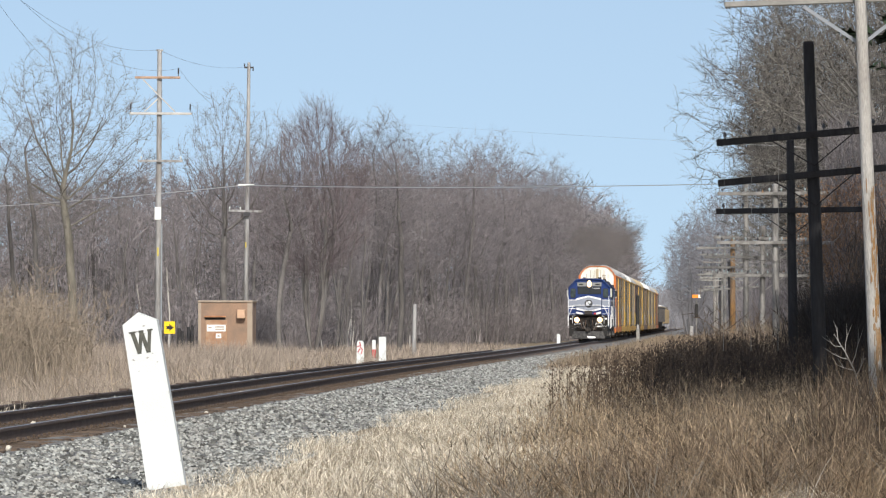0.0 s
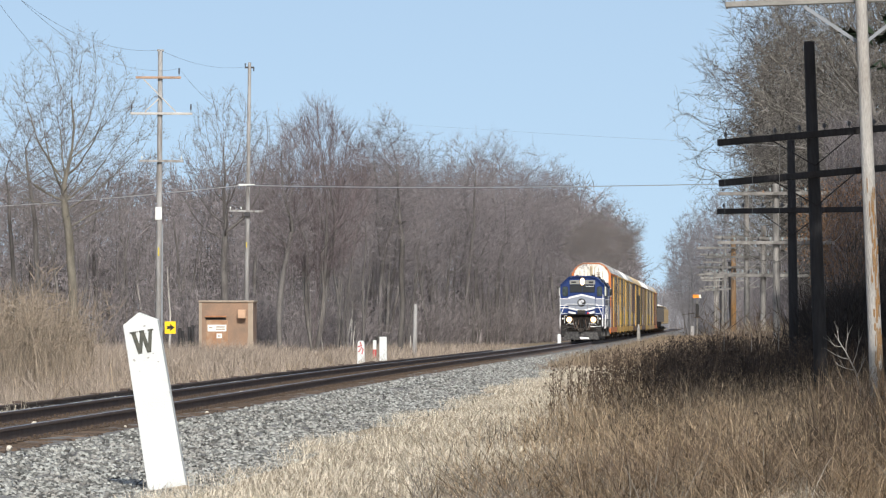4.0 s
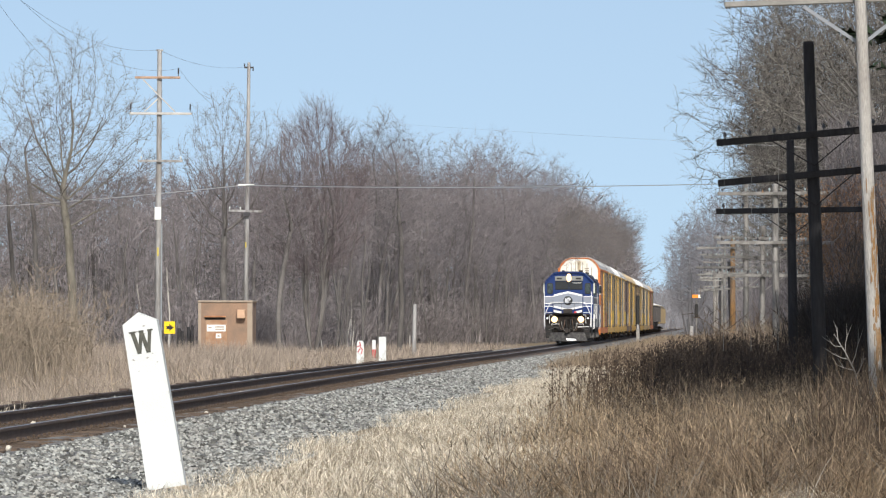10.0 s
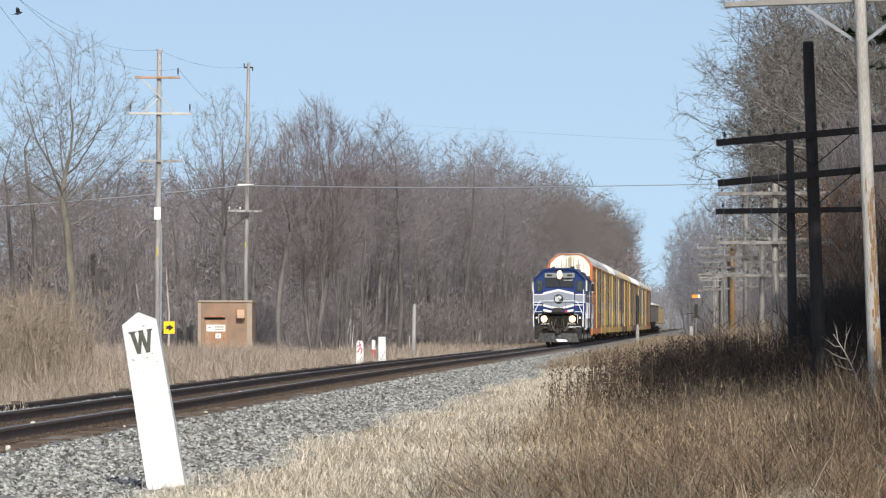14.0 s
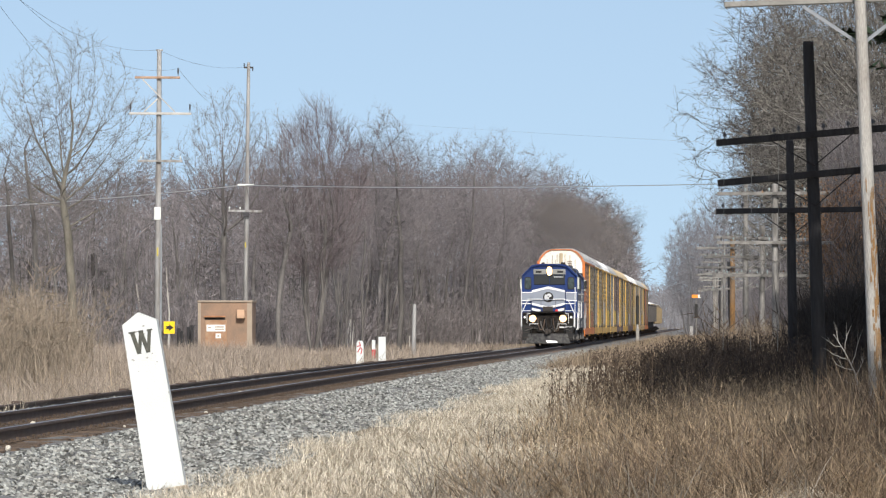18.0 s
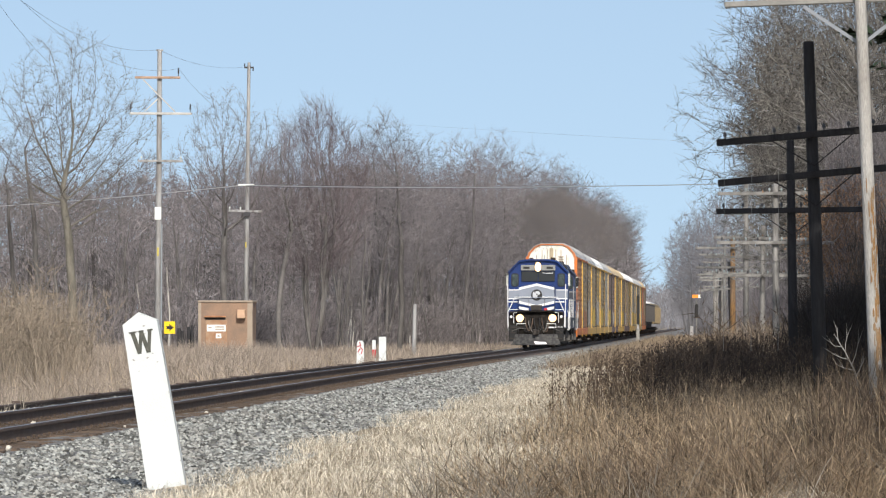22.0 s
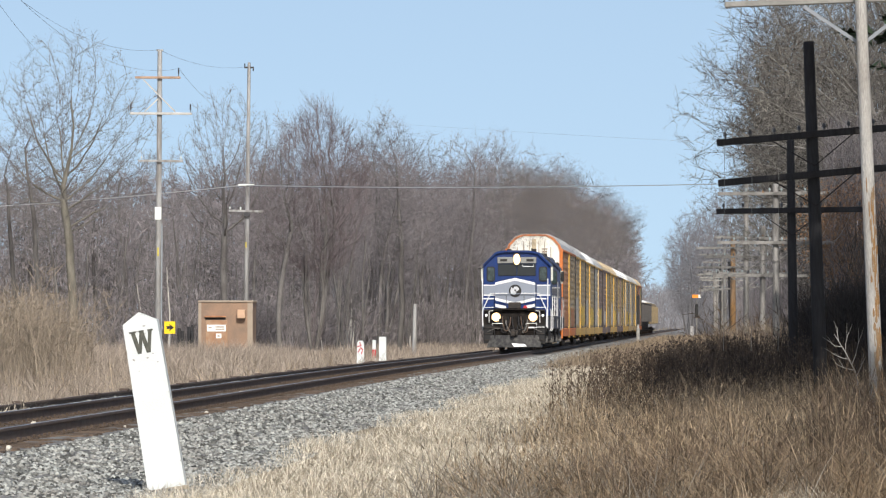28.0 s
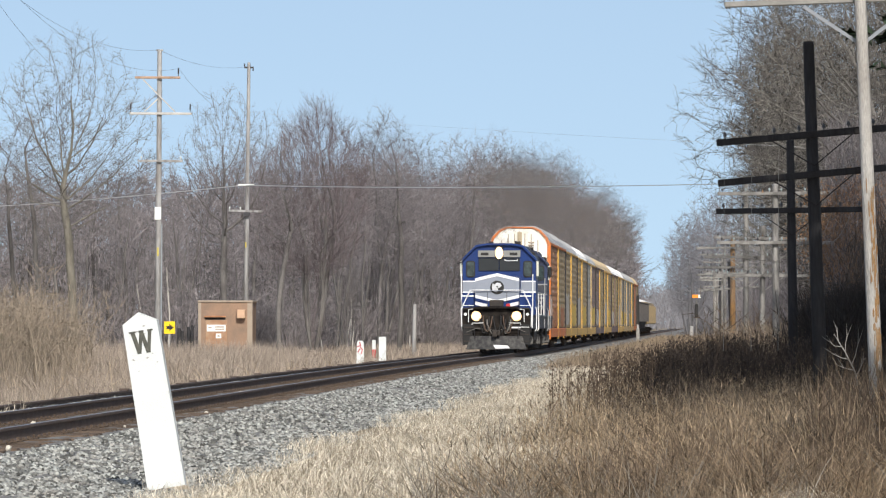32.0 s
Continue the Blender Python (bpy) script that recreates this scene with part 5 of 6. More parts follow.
PLOW = mat("worn_grey_black_plow", (.032, .032, .034), .6, vary=.5, scale=6, tint=(.08, .078, .074), spec=.25)
TRUCK = mat("dusty_grey_truck", (.17, .165, .155), .85, vary=.35, scale=4, tint=(.10, .09, .08))
WHEEL = mat("brown_wheel_steel", (.12, .09, .07), .6, .4, vary=.3)
GREENGLASS = mat("dark_greenish_glass", (.022, .034, .036), .15, vary=.5, scale=4, spec=.4, tint=(.06, .085, .085))
GLASS = mat("dark_cab_glass", (.018, .022, .026), .12, vary=.1, spec=.35)
RUBBER = mat("black_rubber", (.015, .015, .016), .7, vary=.2)
LAMP = mat("lit_headlight", (1.0, .88, .66), .3, vary=0, glow=6)
# emissive amber for the outer bloom around lit lenses
HALO = mat("amber_lamp_halo", (1.0, .66, .34), .3, vary=0, glow=.72)
EMBLEM = mat("pale_emblem_paint", (.55, .57, .60), .5, vary=.15, scale=8)
# emissive warm white for the inner bloom around lit lenses
GLOWDISC = mat("warm_lamp_bloom", (1.0, .84, .56), .3, vary=0, glow=1.3)
NUMBER = mat("lit_number_board", (.24, .245, .235), .5, vary=.08)
REDLENS = mat("red_lens", (.55, .03, .04), .35, vary=.05)
SHADE_Y = mat("cab_awning", (.55, .56, .50), .6, vary=.1)

def wheelset(parent, y, r=.50):
    ax = part("wheelset", Shape().tube([(-1.0, 0, 0), (1.0, 0, 0)], .09, 8), WHEEL, parent, at=pose(0, y, r))
    for sx in (-1, 1):
        c = sx * GAUGE / 2
        part("wheel", Shape().tube([(c - sx * .075, 0, 0), (c - sx * .045, 0, 0), (c - sx * .044, 0, 0), (c + sx * .06, 0, 0)], [r + .028, r + .028, r, r - .004], 22).box(c + sx * .055, c + sx * .075, -.05, .05, -r * .8, r * .8), WHEEL, ax)
    return ax


wheels = []


def locomotive(label, PAINT, FIELD, STRIPE, HOODM, LENSM, K=1.0):
    """A four-axle diesel with a low nose, cab and long hood; K shortens the hood."""
    h = lambda y: 5.5 + (y - 5.5) * K
    loco = thing("locomotive", label, "locomotive")


    def lp(name, shape, material, label="", parent=None, smooth=False):
        return part(name, shape, material, parent or loco, label, smooth)


    # underframe, walkways, pilot
    lp("deck", Shape().box(-1.52, 1.52, .35, h(17.7), 1.48, 1.66, .02), HOODM)
    lp("side_sill", Shape().box(-1.50, -1.40, .5, h(17.5), 1.05, 1.48), HOODM)
    lp("side_sill", Shape().box(1.40, 1.50, .5, h(17.5), 1.05, 1.48), HOODM)
    lp("pilot_sheet", Shape().box(-1.46, 1.46, .30, .36, .55, 1.92, .015), PILOT)
    lp("plow", Shape().add([(-1.12, .12, .74), (0, -.12, .74), (1.12, .12, .74), (-1.30, .06, .2), (0, -.28, .16), (1.30, .06, .2), (-1.12, .30, .74), (1.12, .30, .74), (-1.30, .30, .2), (1.30, .30, .2)], [(0, 1, 4, 3), (1, 2, 5, 4), (0, 6, 7, 2, 1), (3, 4, 5, 9, 8), (0, 3, 8, 6), (2, 7, 9, 5), (6, 8, 9, 7)]), PLOW, "worn black snow plow")
    lp("plow_lip", Shape().box(-1.32, 1.32, .02, .12, .16, .22, .01), PLOW)
    lp("plow_scuff", Shape().add([(-.12, -.252, .36), (.5, -.17, .33), (.6, -.165, .21), (-.02, -.282, .2), (-.12, -.24, .36), (.5, -.15, .33), (.6, -.14, .21), (-.02, -.26, .2)], [(0, 1, 2, 3), (4, 7, 6, 5), (0, 4, 5, 1), (1, 5, 6, 2), (2, 6, 7, 3), (3, 7, 4, 0)]), STRIPE, "bare bright scuffed patch")
    lp("anticlimber", Shape().box(-.95, .95, .05, .35, 1.92, 2.02, .02), PILOT)
    cp = lp("coupler", Shape().box(-.12, .12, -.25, .35, .72, .98, .03), UNDER)
    part("knuckle", Shape().box(-.17, .05, -.42, -.2, .68, 1.02, .05).box(.06, .18, -.36, -.2, .74, .98, .03), UNDER, cp)
    lp("draft_box", Shape().box(-.34, .34, .02, .32, .62, 1.12, .03), PILOT)
    for k, (x, s_) in enumerate(((-.62, 1), (-.40, 1), (.40, -1), (.62, -1))):
        lp("air_hose", Shape().tube([(x, .25, 1.45), (x, .05, 1.30), (x + s_ * .10, -.02, 1.02), (x + s_ * .22, 0, .84), (x + s_ * .27, .02, .98)], .032, 6), TRUCK if k % 2 else RUBBER)
    for x0, x1 in ((-1.42, -.62), (.62, 1.42)):
        lp("lower_step", Shape().box(x0, x1, .1, .32, 1.08, 1.14), STRIPE if x0 > 0 else UNDER)
        lp("upper_step", Shape().box(x0, x1, .1, .32, 1.90, 1.96), UNDER)
    for sx in (-1, 1):
        for z in (.62, .98, 1.32):
            lp("step", Shape().box(sx * 1.5 if sx < 0 else 1.12, -1.12 if sx < 0 else 1.5, .36, .75, z, z + .04), UNDER)
        fr = lp("ditch_light", Shape().tube([(sx * .87, .24, 1.60), (sx * .87, .145, 1.60)], [.19, .205], 14), UNDER)
        part("lens", Shape().tube([(sx * .87, .115, 1.60), (sx * .87, .07, 1.60)], [.13, .08], 14), LENSM, fr, "ditch light lens")
        # two added glowing discs imitate the bloom around the ditch light
        if LENSM is LAMP:
            part("reflector", Shape().tube([(sx * .87, .125, 1.60), (sx * .87, .105, 1.60)], [.165, .165], 18), GLOWDISC, fr, "warm emissive disc standing in for lamp bloom")
            part("rim", Shape().tube([(sx * .87, .14, 1.60), (sx * .87, .126, 1.60)], [.215, .215], 18), HALO, fr, "amber emissive ring standing in for lamp bloom")
        lp("light_bracket", Shape().tube([(sx * 1.2, .1, 1.34), (sx * 1.2, .08, 1.88), (sx * 1.02, .08, 1.90)], .02, 4), STRIPE)
        lp("grab_iron", Shape().tube([(sx * .55, .06, 1.22), (sx * .55, .03, 1.30), (sx * 1.05, .03, 1.30), (sx * 1.05, .06, 1.22)], .018, 4), STRIPE)
        # front handrails and platform gates
        rail = [(sx * 1.50, .3, 1.15), (sx * 1.53, .28, 1.9), (sx * 1.14, .28, 2.72), (sx * .30, .22, 2.72)]
        lp("handrail", Shape().tube(rail, .026, 5), STRIPE, "white painted handrail")
        lp("handrail", Shape().tube([(sx * 1.53, .9, 1.1), (sx * 1.55, .9, 2.72), (sx * 1.55, .9, 3.42)], .026, 5), STRIPE, "white painted handrail")
        lp("handrail", Shape().tube([(sx * 1.53, .85, 1.16), (sx * 1.1, .8, 1.14), (sx * 1.1, .8, 1.32)], .024, 5), STRIPE, "white painted handrail")
        lp("end_plate", Shape().box(sx * 1.5 if sx < 0 else 1.0, -1.0 if sx < 0 else 1.5, .52, .56, 2.08, 2.52), PAINT)
        lp("end_stripe", Shape().box(sx * 1.5 if sx < 0 else 1.0, -1.0 if sx < 0 else 1.5, .505, .515, 2.44, 2.50), STRIPE)
        lp("gate_bar", Shape().tube([(sx * 1.0, .5, 2.06), (sx * 1.48, .5, 2.06)], .022, 4), STRIPE)
        lp("marker_lamp", Shape().tube([(sx * 1.34, .28, 1.68), (sx * 1.34, .22, 1.68)], .07, 8), STRIPE)
    for sx in (-1, 1):
        a, b = sorted((sx * 1.02, sx * 1.46))
        lp("step_well", Shape().box(a, b, .12, .30, .36, 1.24, .02), RUBBER)
        for z in (.5, .8, 1.08):
            lp("step_edge", Shape().box(a + .03, b - .03, .07, .12, z, z + .035), UNDER)
        lp("uncoupling_lever", Shape().tube([(sx * .2, .02, 1.02), (sx * .9, .02, 1.06), (sx * 1.3, .04, .9)], .016, 4), TRUCK)
        lp("mu_hose", Shape().tube([(sx * .98, .1, 1.2), (sx * .95, .02, .9), (sx * .93, .04, .62)], .022, 5), RUBBER)
    for k, (xa, xb) in enumerate(((-.72, -.30), (-.58, -.18), (.18, .58), (.30, .72), (-.12, .22))):
        dip = .86 + .07 * (k % 3)
        lp("air_hose_loop", Shape().tube([(xa, .2, 1.62), (xa + .02, .05, 1.34), (xa * .7 + xb * .3, -.04, dip + .06), ((xa + xb) / 2, -.06, dip), (xa * .3 + xb * .7, -.04, dip + .06), (xb - .02, .05, 1.34), (xb, .2, 1.58)], .026, 6), PIPE if k % 2 else RUBBER)
    lp("jumper_box", Shape().box(-.3, .3, .2, .5, 2.02, 2.3, .03), UNDER)
    lp("red_lamp", Shape().tube([(.50, .5, 2.06), (.50, .36, 2.06)], .09, 10), REDLENS, "red marker lamp")

    # nose with chevrons
    NOSE = [(-.95, 1.66), (.95, 1.66), (.95, 3.22), (.80, 3.36), (0, 3.50), (-.80, 3.36), (-.95, 3.22)]
    nose = lp("nose", Shape().prism(NOSE, .95, 3.15), PAINT)


    def chevron(sx, za, zc, t, x0=.0, x1=.95, y=.935):
        """Half a band, from the edge (height za) to the middle (zc)."""
        sh = Shape()
        f = lambda x: zc + (za - zc) * x / .95
        return sh.prism([(sx * x0, f(x0)), (sx * x1, f(x1)), (sx * x1, f(x1) - t), (sx * x0, f(x0) - t)], y, .949)


    part("grey_field", Shape().prism([(-.95, 3.14), (0, 3.36), (.95, 3.14), (.95, 2.42), (0, 2.20), (-.95, 2.42)], .938, .949), FIELD, nose, "grey painted field")
    for sx in (-1, 1):
        part("white_chevron", chevron(sx, 3.24, 3.46, .13, y=.93), STRIPE, nose, "white chevron band")
    for sx in (-1, 1):
        part("white_chevron", chevron(sx, 2.52, 2.30, .13, y=.93), STRIPE, nose, "white chevron band")
    for sx in (-1, 1):
        part("white_chevron", chevron(sx, 2.24, 2.02, .15, x0=.42, y=.93), STRIPE, nose, "white chevron band")
    for x in (-.42, .42):
        part("nose_seam", Shape().box(x - .012, x + .012, .925, .935, 1.9, 2.62), HOODM, nose)
    part("grab_rail", Shape().tube([(-.92, .9, 2.66), (-.5, .86, 2.70), (.5, .86, 2.70), (.92, .9, 2.66)], .02, 4), FIELD, nose)
    part("emblem_ring", Shape().tube([(0, .93, 2.84), (0, .915, 2.84)], .30, 24), BLACK, nose, "black round emblem")
    part("emblem_face", Shape().prism([(-.20, 2.70), (-.05, 2.64), (.06, 2.70), (.02, 2.80), (.12, 2.84), (.20, 2.92), (.12, 3.04), (-.02, 3.05), (-.10, 2.96), (-.19, 3.02), (-.22, 2.86)], .905, .914), EMBLEM, nose, "pale grey emblem shape")
    part("emblem_mark", Shape().prism([(-.04, 2.86), (.03, 2.83), (.05, 2.90), (-.02, 2.92)], .898, .904), BLACK, nose)
    part("emblem_mark", Shape().prism([(.10, 2.72), (.17, 2.78), (.13, 2.82), (.07, 2.77)], .898, .904), BLACK, nose)

    # cab
    CAB = [(-1.60, 1.66), (1.60, 1.66), (1.60, 4.08), (.98, 4.64), (.60, 4.72), (-.60, 4.72), (-.98, 4.64), (-1.60, 4.08)]
    cab = lp("cab", Shape().prism(CAB, 3.15, 5.5), PAINT)
    part("roof_edge", Shape().prism([(-1.62, 4.05), (-1.60, 4.13), (-1.02, 4.71), (-.55, 4.79), (.55, 4.79), (1.02, 4.71), (1.60, 4.13), (1.62, 4.05), (1.58, 4.05), (1.0, 4.62), (.55, 4.70), (-.55, 4.70), (-1.0, 4.62), (-1.58, 4.05)], 3.0, 5.6), PAINT, cab)
    for sx in (-1, 1):
        a, b = sorted((sx * .012, sx * .90))
        part("windshield", Shape().box(a, b, 3.10, 3.145, 3.58, 4.13, .008), GLASS, cab, "dark windshield pane")
        # narrow corner windows with rounded ends in a dark gasket
        xm = sx * 1.25
        ring = lambda w_, z0, z1, c_: [(xm - w_ + c_, z0), (xm + w_ - c_, z0), (xm + w_ - c_ * .3, z0 + c_ * .3), (xm + w_, z0 + c_), (xm + w_, z1 - c_), (xm + w_ - c_ * .3, z1 - c_ * .3), (xm + w_ - c_, z1), (xm - w_ + c_, z1), (xm - w_ + c_ * .3, z1 - c_ * .3), (xm - w_, z1 - c_), (xm - w_, z0 + c_), (xm - w_ + c_ * .3, z0 + c_ * .3)]
        sw = part("front_window", Shape().prism(ring(.20, 3.30, 4.02, .10), 3.12, 3.149), RUBBER, cab)
        part("pane", Shape().prism(ring(.155, 3.35, 3.97, .08), 3.10, 3.119), GREENGLASS, sw, "dark greenish cab window pane")
        a, b = sorted((sx * .96, sx * 1.598))
        part("grey_field", Shape().box(a, b, 3.135, 3.149, 2.68, 3.10), FIELD, cab, "grey painted field")
        part("white_stripe", Shape().box(a, b, 3.13, 3.149, 3.10, 3.15), STRIPE, cab)
        part("white_stripe", Shape().box(a, b, 3.13, 3.149, 2.62, 2.68), STRIPE, cab)
        a, b = sorted((sx * 1.601, sx * 1.62))
        part("side_window", Shape().box(a, b, 3.75, 5.05, 3.25, 3.95, .005), mat("pale_cab_glass", (.12, .17, .18), .1), cab, "sliding cab side window")
        part("side_awning", Shape().box(min(sx * 1.62, sx * 1.72), max(sx * 1.62, sx * 1.72), 3.3, 3.6, 3.35, 4.0), SHADE_Y, cab, "pale window wind deflector")
        if LENSM is not LAMP:
            part("mirror", Shape().box(min(sx * 1.64, sx * 1.79), max(sx * 1.64, sx * 1.79), 3.2, 3.27, 3.46, 3.95, .02).tube([(sx * 1.6, 3.24, 3.6), (sx * 1.66, 3.24, 3.6)], .02, 4), RUBBER, cab, "black mirror")
        part("number_bar", Shape().box(-.80 if sx < 0 else .46, -.46 if sx < 0 else .80, 3.05, 3.06, 4.26, 4.38), BLACK, cab)
    part("number_board", Shape().box(-.93, .93, 3.06, 3.149, 4.17, 4.47, .02), NUMBER, cab, "grey number board strip")
    hl = part("headlight", Shape().box(-.17, .17, 2.985, 3.149, 4.10, 4.64, .05), UNDER, cab)
    for z in (4.255, 4.475):
        part("lens", Shape().tube([(0, 2.96, z), (0, 2.93, z)], [.105, .075], 14), LENSM, hl, "headlight lens")
    # two added glowing ovals imitate the bloom around the headlight
    if LENSM is LAMP:
        glow_oval = [(.155 * math.cos(a), 4.365 + .255 * math.sin(a)) for a in [6.2832 * (k + .5) / 24 for k in range(24)]]
        part("reflector", Shape().prism([(x * .84, 4.365 + (z - 4.365) * .9) for x, z in glow_oval], 2.962, 2.972), GLOWDISC, hl, "warm emissive disc standing in for lamp bloom")
        part("rim", Shape().prism([(x * 1.12, 4.365 + (z - 4.365) * 1.06) for x, z in glow_oval], 2.973, 2.983), HALO, hl, "amber emissive ring standing in for lamp bloom")
    part("wiper", Shape().tube([(.25, 3.08, 4.1), (.28, 3.07, 4.02), (.8, 3.07, 4.02), (.8, 3.08, 4.1)], .018, 4), STRIPE, cab)
    part("sun_mirror", Shape().tube([(-1.6, 3.3, 3.98), (-1.85, 3.25, 3.9)], .03, 4), RUBBER, cab)
    part("horn", Shape().tube([(.7, 4.2, 4.86), (.7, 3.9, 4.86)], [.02, .05], 8).tube([(.85, 4.3, 4.84), (.85, 4.0, 4.84)], [.02, .05], 8).box(.64, .9, 4.2, 4.3, 4.66, 4.88), UNDER, cab)
    part("antenna", Shape().box(-.5, -.3, 4.0, 4.4, 4.78, 4.88, .02), UNDER, cab)
    part("whip_antenna", Shape().tube([(.3, 4.6, 4.75), (.3, 4.6, 5.05)], .012, 4), UNDER, cab)

    # long hood
    hood = lp("long_hood", Shape().prism([(-.92, 1.66), (.92, 1.66), (.92, 4.3), (.78, 4.5), (-.78, 4.5), (-.92, 4.3)], 5.5, h(17.2)), HOODM)
    for k in range(7):
        part("hood_door", Shape().box(.921, .945, h(6.0 + 1.2 * k), h(7.1 + 1.2 * k), 1.9, 3.9, .008), HOODM, hood)
    part("exhaust_stack", Shape().box(-.35, .35, h(11.4), h(11.9), 4.5, 4.72, .04), UNDER, hood)
    part("dynamic_brake", Shape().box(-1.15, 1.15, h(8.2), h(10.6), 4.1, 4.72, .12), HOODM, hood)
    for y in (13.4, 15.0, 16.4):
        part("radiator_fan", Shape().tube([(0, h(y), 4.5), (0, h(y), 4.72)], .62 * K, 18), UNDER, hood)
    part("radiator_flare", Shape().prism([(-.92, 3.6), (.92, 3.6), (1.35, 4.1), (1.2, 4.45), (-1.2, 4.45), (-1.35, 4.1)], h(12.4), h(16.9)), HOODM, hood)
    part("filter_box", Shape().box(.6, 1.45, 5.6, 7.0, 3.3, 4.45, .05), UNDER, hood)
    for sx in (-1, 1):
        for y in (6.2, 9.7, 13.2, 16.8):
            lp("stanchion", Shape().tube([(sx * 1.5, h(y), 1.66), (sx * 1.5, h(y), 2.68)], .022, 4), STRIPE)
        lp("walkway_rail", Shape().tube([(sx * 1.5, 6.2, 2.66), (sx * 1.5, h(16.8), 2.66)], .022, 4), FIELD)
        for y in (3.0, 5.75):
            lp("grab_rail", Shape().tube([(sx * 1.58, y, .95), (sx * 1.64, y, 1.05), (sx * 1.64, y, 1.9), (sx * 1.58, y, 2.0)], .026, 4), STRIPE, "white painted handrail")
    lp("fuel_tank", Shape().prism([(-1.4, 1.05), (1.4, 1.05), (1.4, .55), (1.1, .3), (-1.1, .3), (-1.4, .55)], 6.3, h(10.4)), UNDER)


    for yc in (3.9, h(13.6)):
        tr = lp("bogie", Shape().box(-1.02, 1.02, yc - .3, yc + .3, .5, .9, .05), TRUCK)
        for x0 in (-1.22, 1.02):
            part("side_frame", Shape().box(x0, x0 + .2, yc - 2.1, yc + 2.1, .55, .85, .05), TRUCK, tr)
        for dy in (-1.37, 1.37):
            wheels.append((wheelset(loco, yc + dy, .51), yc + dy, .51, 1))
            for sx in (-1, 1):
                part("axle_box", Shape().box(sx * 1.25 - .14, sx * 1.25 + .14, yc + dy - .2, yc + dy + .2, .34, .74, .05), TRUCK, tr)
                part("spring", Shape().tube([(sx * 1.2, yc + dy + .4, .4), (sx * 1.2, yc + dy + .4, .8)], .11, 8), TRUCK, tr)
        for sx in (-1, 1):
            part("sand_hose", Shape().tube([(sx * 1.2, yc - 2.1, 1.2), (sx * 1.15, yc - 2.3, .7), (sx * .8, yc - 2.2, .3)], .025, 4), RUBBER, tr)
            part("brake_cylinder", Shape().tube([(sx * 1.25, yc + .6, .98), (sx * 1.25, yc + 1.2, .98)], .12, 8), TRUCK, tr)
    return loco


UNLIT = mat("unlit_lens", (.35, .36, .36), .15, vary=.05, spec=.8)
loco = locomotive("blue diesel locomotive with grey and white chevrons, headlights lit", BLUE, LGREY, LWHITE, DARKHOOD, LAMP)
DULLWHITE = mat("grimy_white_paint", (.36, .365, .37), .6, vary=.35, scale=3)
DIMBLUE = mat("grimy_dark_blue_paint", (.018, .032, .085), .5, vary=.3, scale=1.5, tint=(.035, .038, .05))
helper = locomotive("short dark blue and grey diesel locomotive coupled behind the first", DIMBLUE, DARKHOOD, DULLWHITE, DARKHOOD, UNLIT, .66)

# ---- car carriers ----
PAL = {
    "orange": mat("weathered_orange_post", (.60, .165, .03), .65, vary=.2, scale=2, tint=(.38, .16, .08)),
    "gold": mat("weathered_gold_post", (.55, .33, .07), .65, vary=.2, scale=2, tint=(.40, .26, .10)),
    "tan": mat("weathered_tan_post", (.48, .34, .16), .65, vary=.2, scale=2, tint=(.34, .26, .17)),
    "black": mat("grimy_black_post", (.025, .022, .022), .7, vary=.3, scale=2),
    "brown": mat("weathered_brown_post", (.15, .10, .09), .65, vary=.25, scale=2),
}
SKIN = {
    "rust": mat("rust_orange_screen", (.40, .185, .085), .7, .1, vary=.3, scale=1.2, tint=(.26, .17, .12)),
    "grey": mat("dull_grey_screen", (.33, .265, .17), .7, .1, vary=.25, scale=1.5, tint=(.36, .25, .11)),
    "gold": mat("dull_gold_screen", (.42, .30, .125), .7, .1, vary=.22, scale=1.5, tint=(.30, .25, .17)),
    "plum": mat("plum_grey_screen", (.20, .145, .135), .7, .1, vary=.25, scale=1.5, tint=(.28, .19, .13)),
    "steel": mat("pale_steel_screen", (.33, .325, .30), .6, .2, vary=.2, scale=1.5, tint=(.32, .27, .18)),
}
ROOF = {
    "grey": mat("galvanised_roof", (.36, .37, .38), .5, .3, vary=.2, scale=1),
    "white": mat("bright_roof", (.70, .71, .72), .5, .1, vary=.1, scale=1),
    "tan": mat("tan_dusty_roof", (.46, .38, .26), .7, vary=.2, scale=1),
}
DOORWHITE = mat("white_end_door", (.80, .79, .74), .6, vary=.06, scale=1.5, tint=(.72, .70, .62))
RL = 26.4
END = [(-1.58, 1.05), (1.58, 1.05), (1.58, 5.22), (1.46, 5.52), (1.10, 5.88), (.70, 6.05), (-.70, 6.05), (-1.10, 5.88), (-1.46, 5.52), (-1.58, 5.22)]


def screen_mesh(material, length, z0, z1, ribs=26):
    """A ribbed steel screen that stands in the plane x = 0."""
    v, f = [], []
    for i in range(ribs * 2 + 1):
        z, x = z0 + (z1 - z0) * i / (ribs * 2), .022 if i % 4 in (1, 2) else 0.0
        v += [(x, 0, z), (x, length, z)]
    for i in range(ribs * 2):
        f.append((2 * i, 2 * i + 1, 2 * i + 3, 2 * i + 2))
    return mesh_of("side_screen", Shape().add(v, f), material)


screens = {k: screen_mesh(m, RL / 8 - .1, 1.10, 5.18) for k, m in SKIN.items()}
post_mesh = {k: mesh_of("side_post", Shape().box(-.02, .004, -.05, .05, 1.0, 5.28, .004), m) for k, m in {**SKIN, **PAL}.items()}
end_post_mesh = {k: mesh_of("end_post", Shape().box(-.03, .075, -.2, .2, .52, 5.3, .012), m) for k, m in PAL.items()}


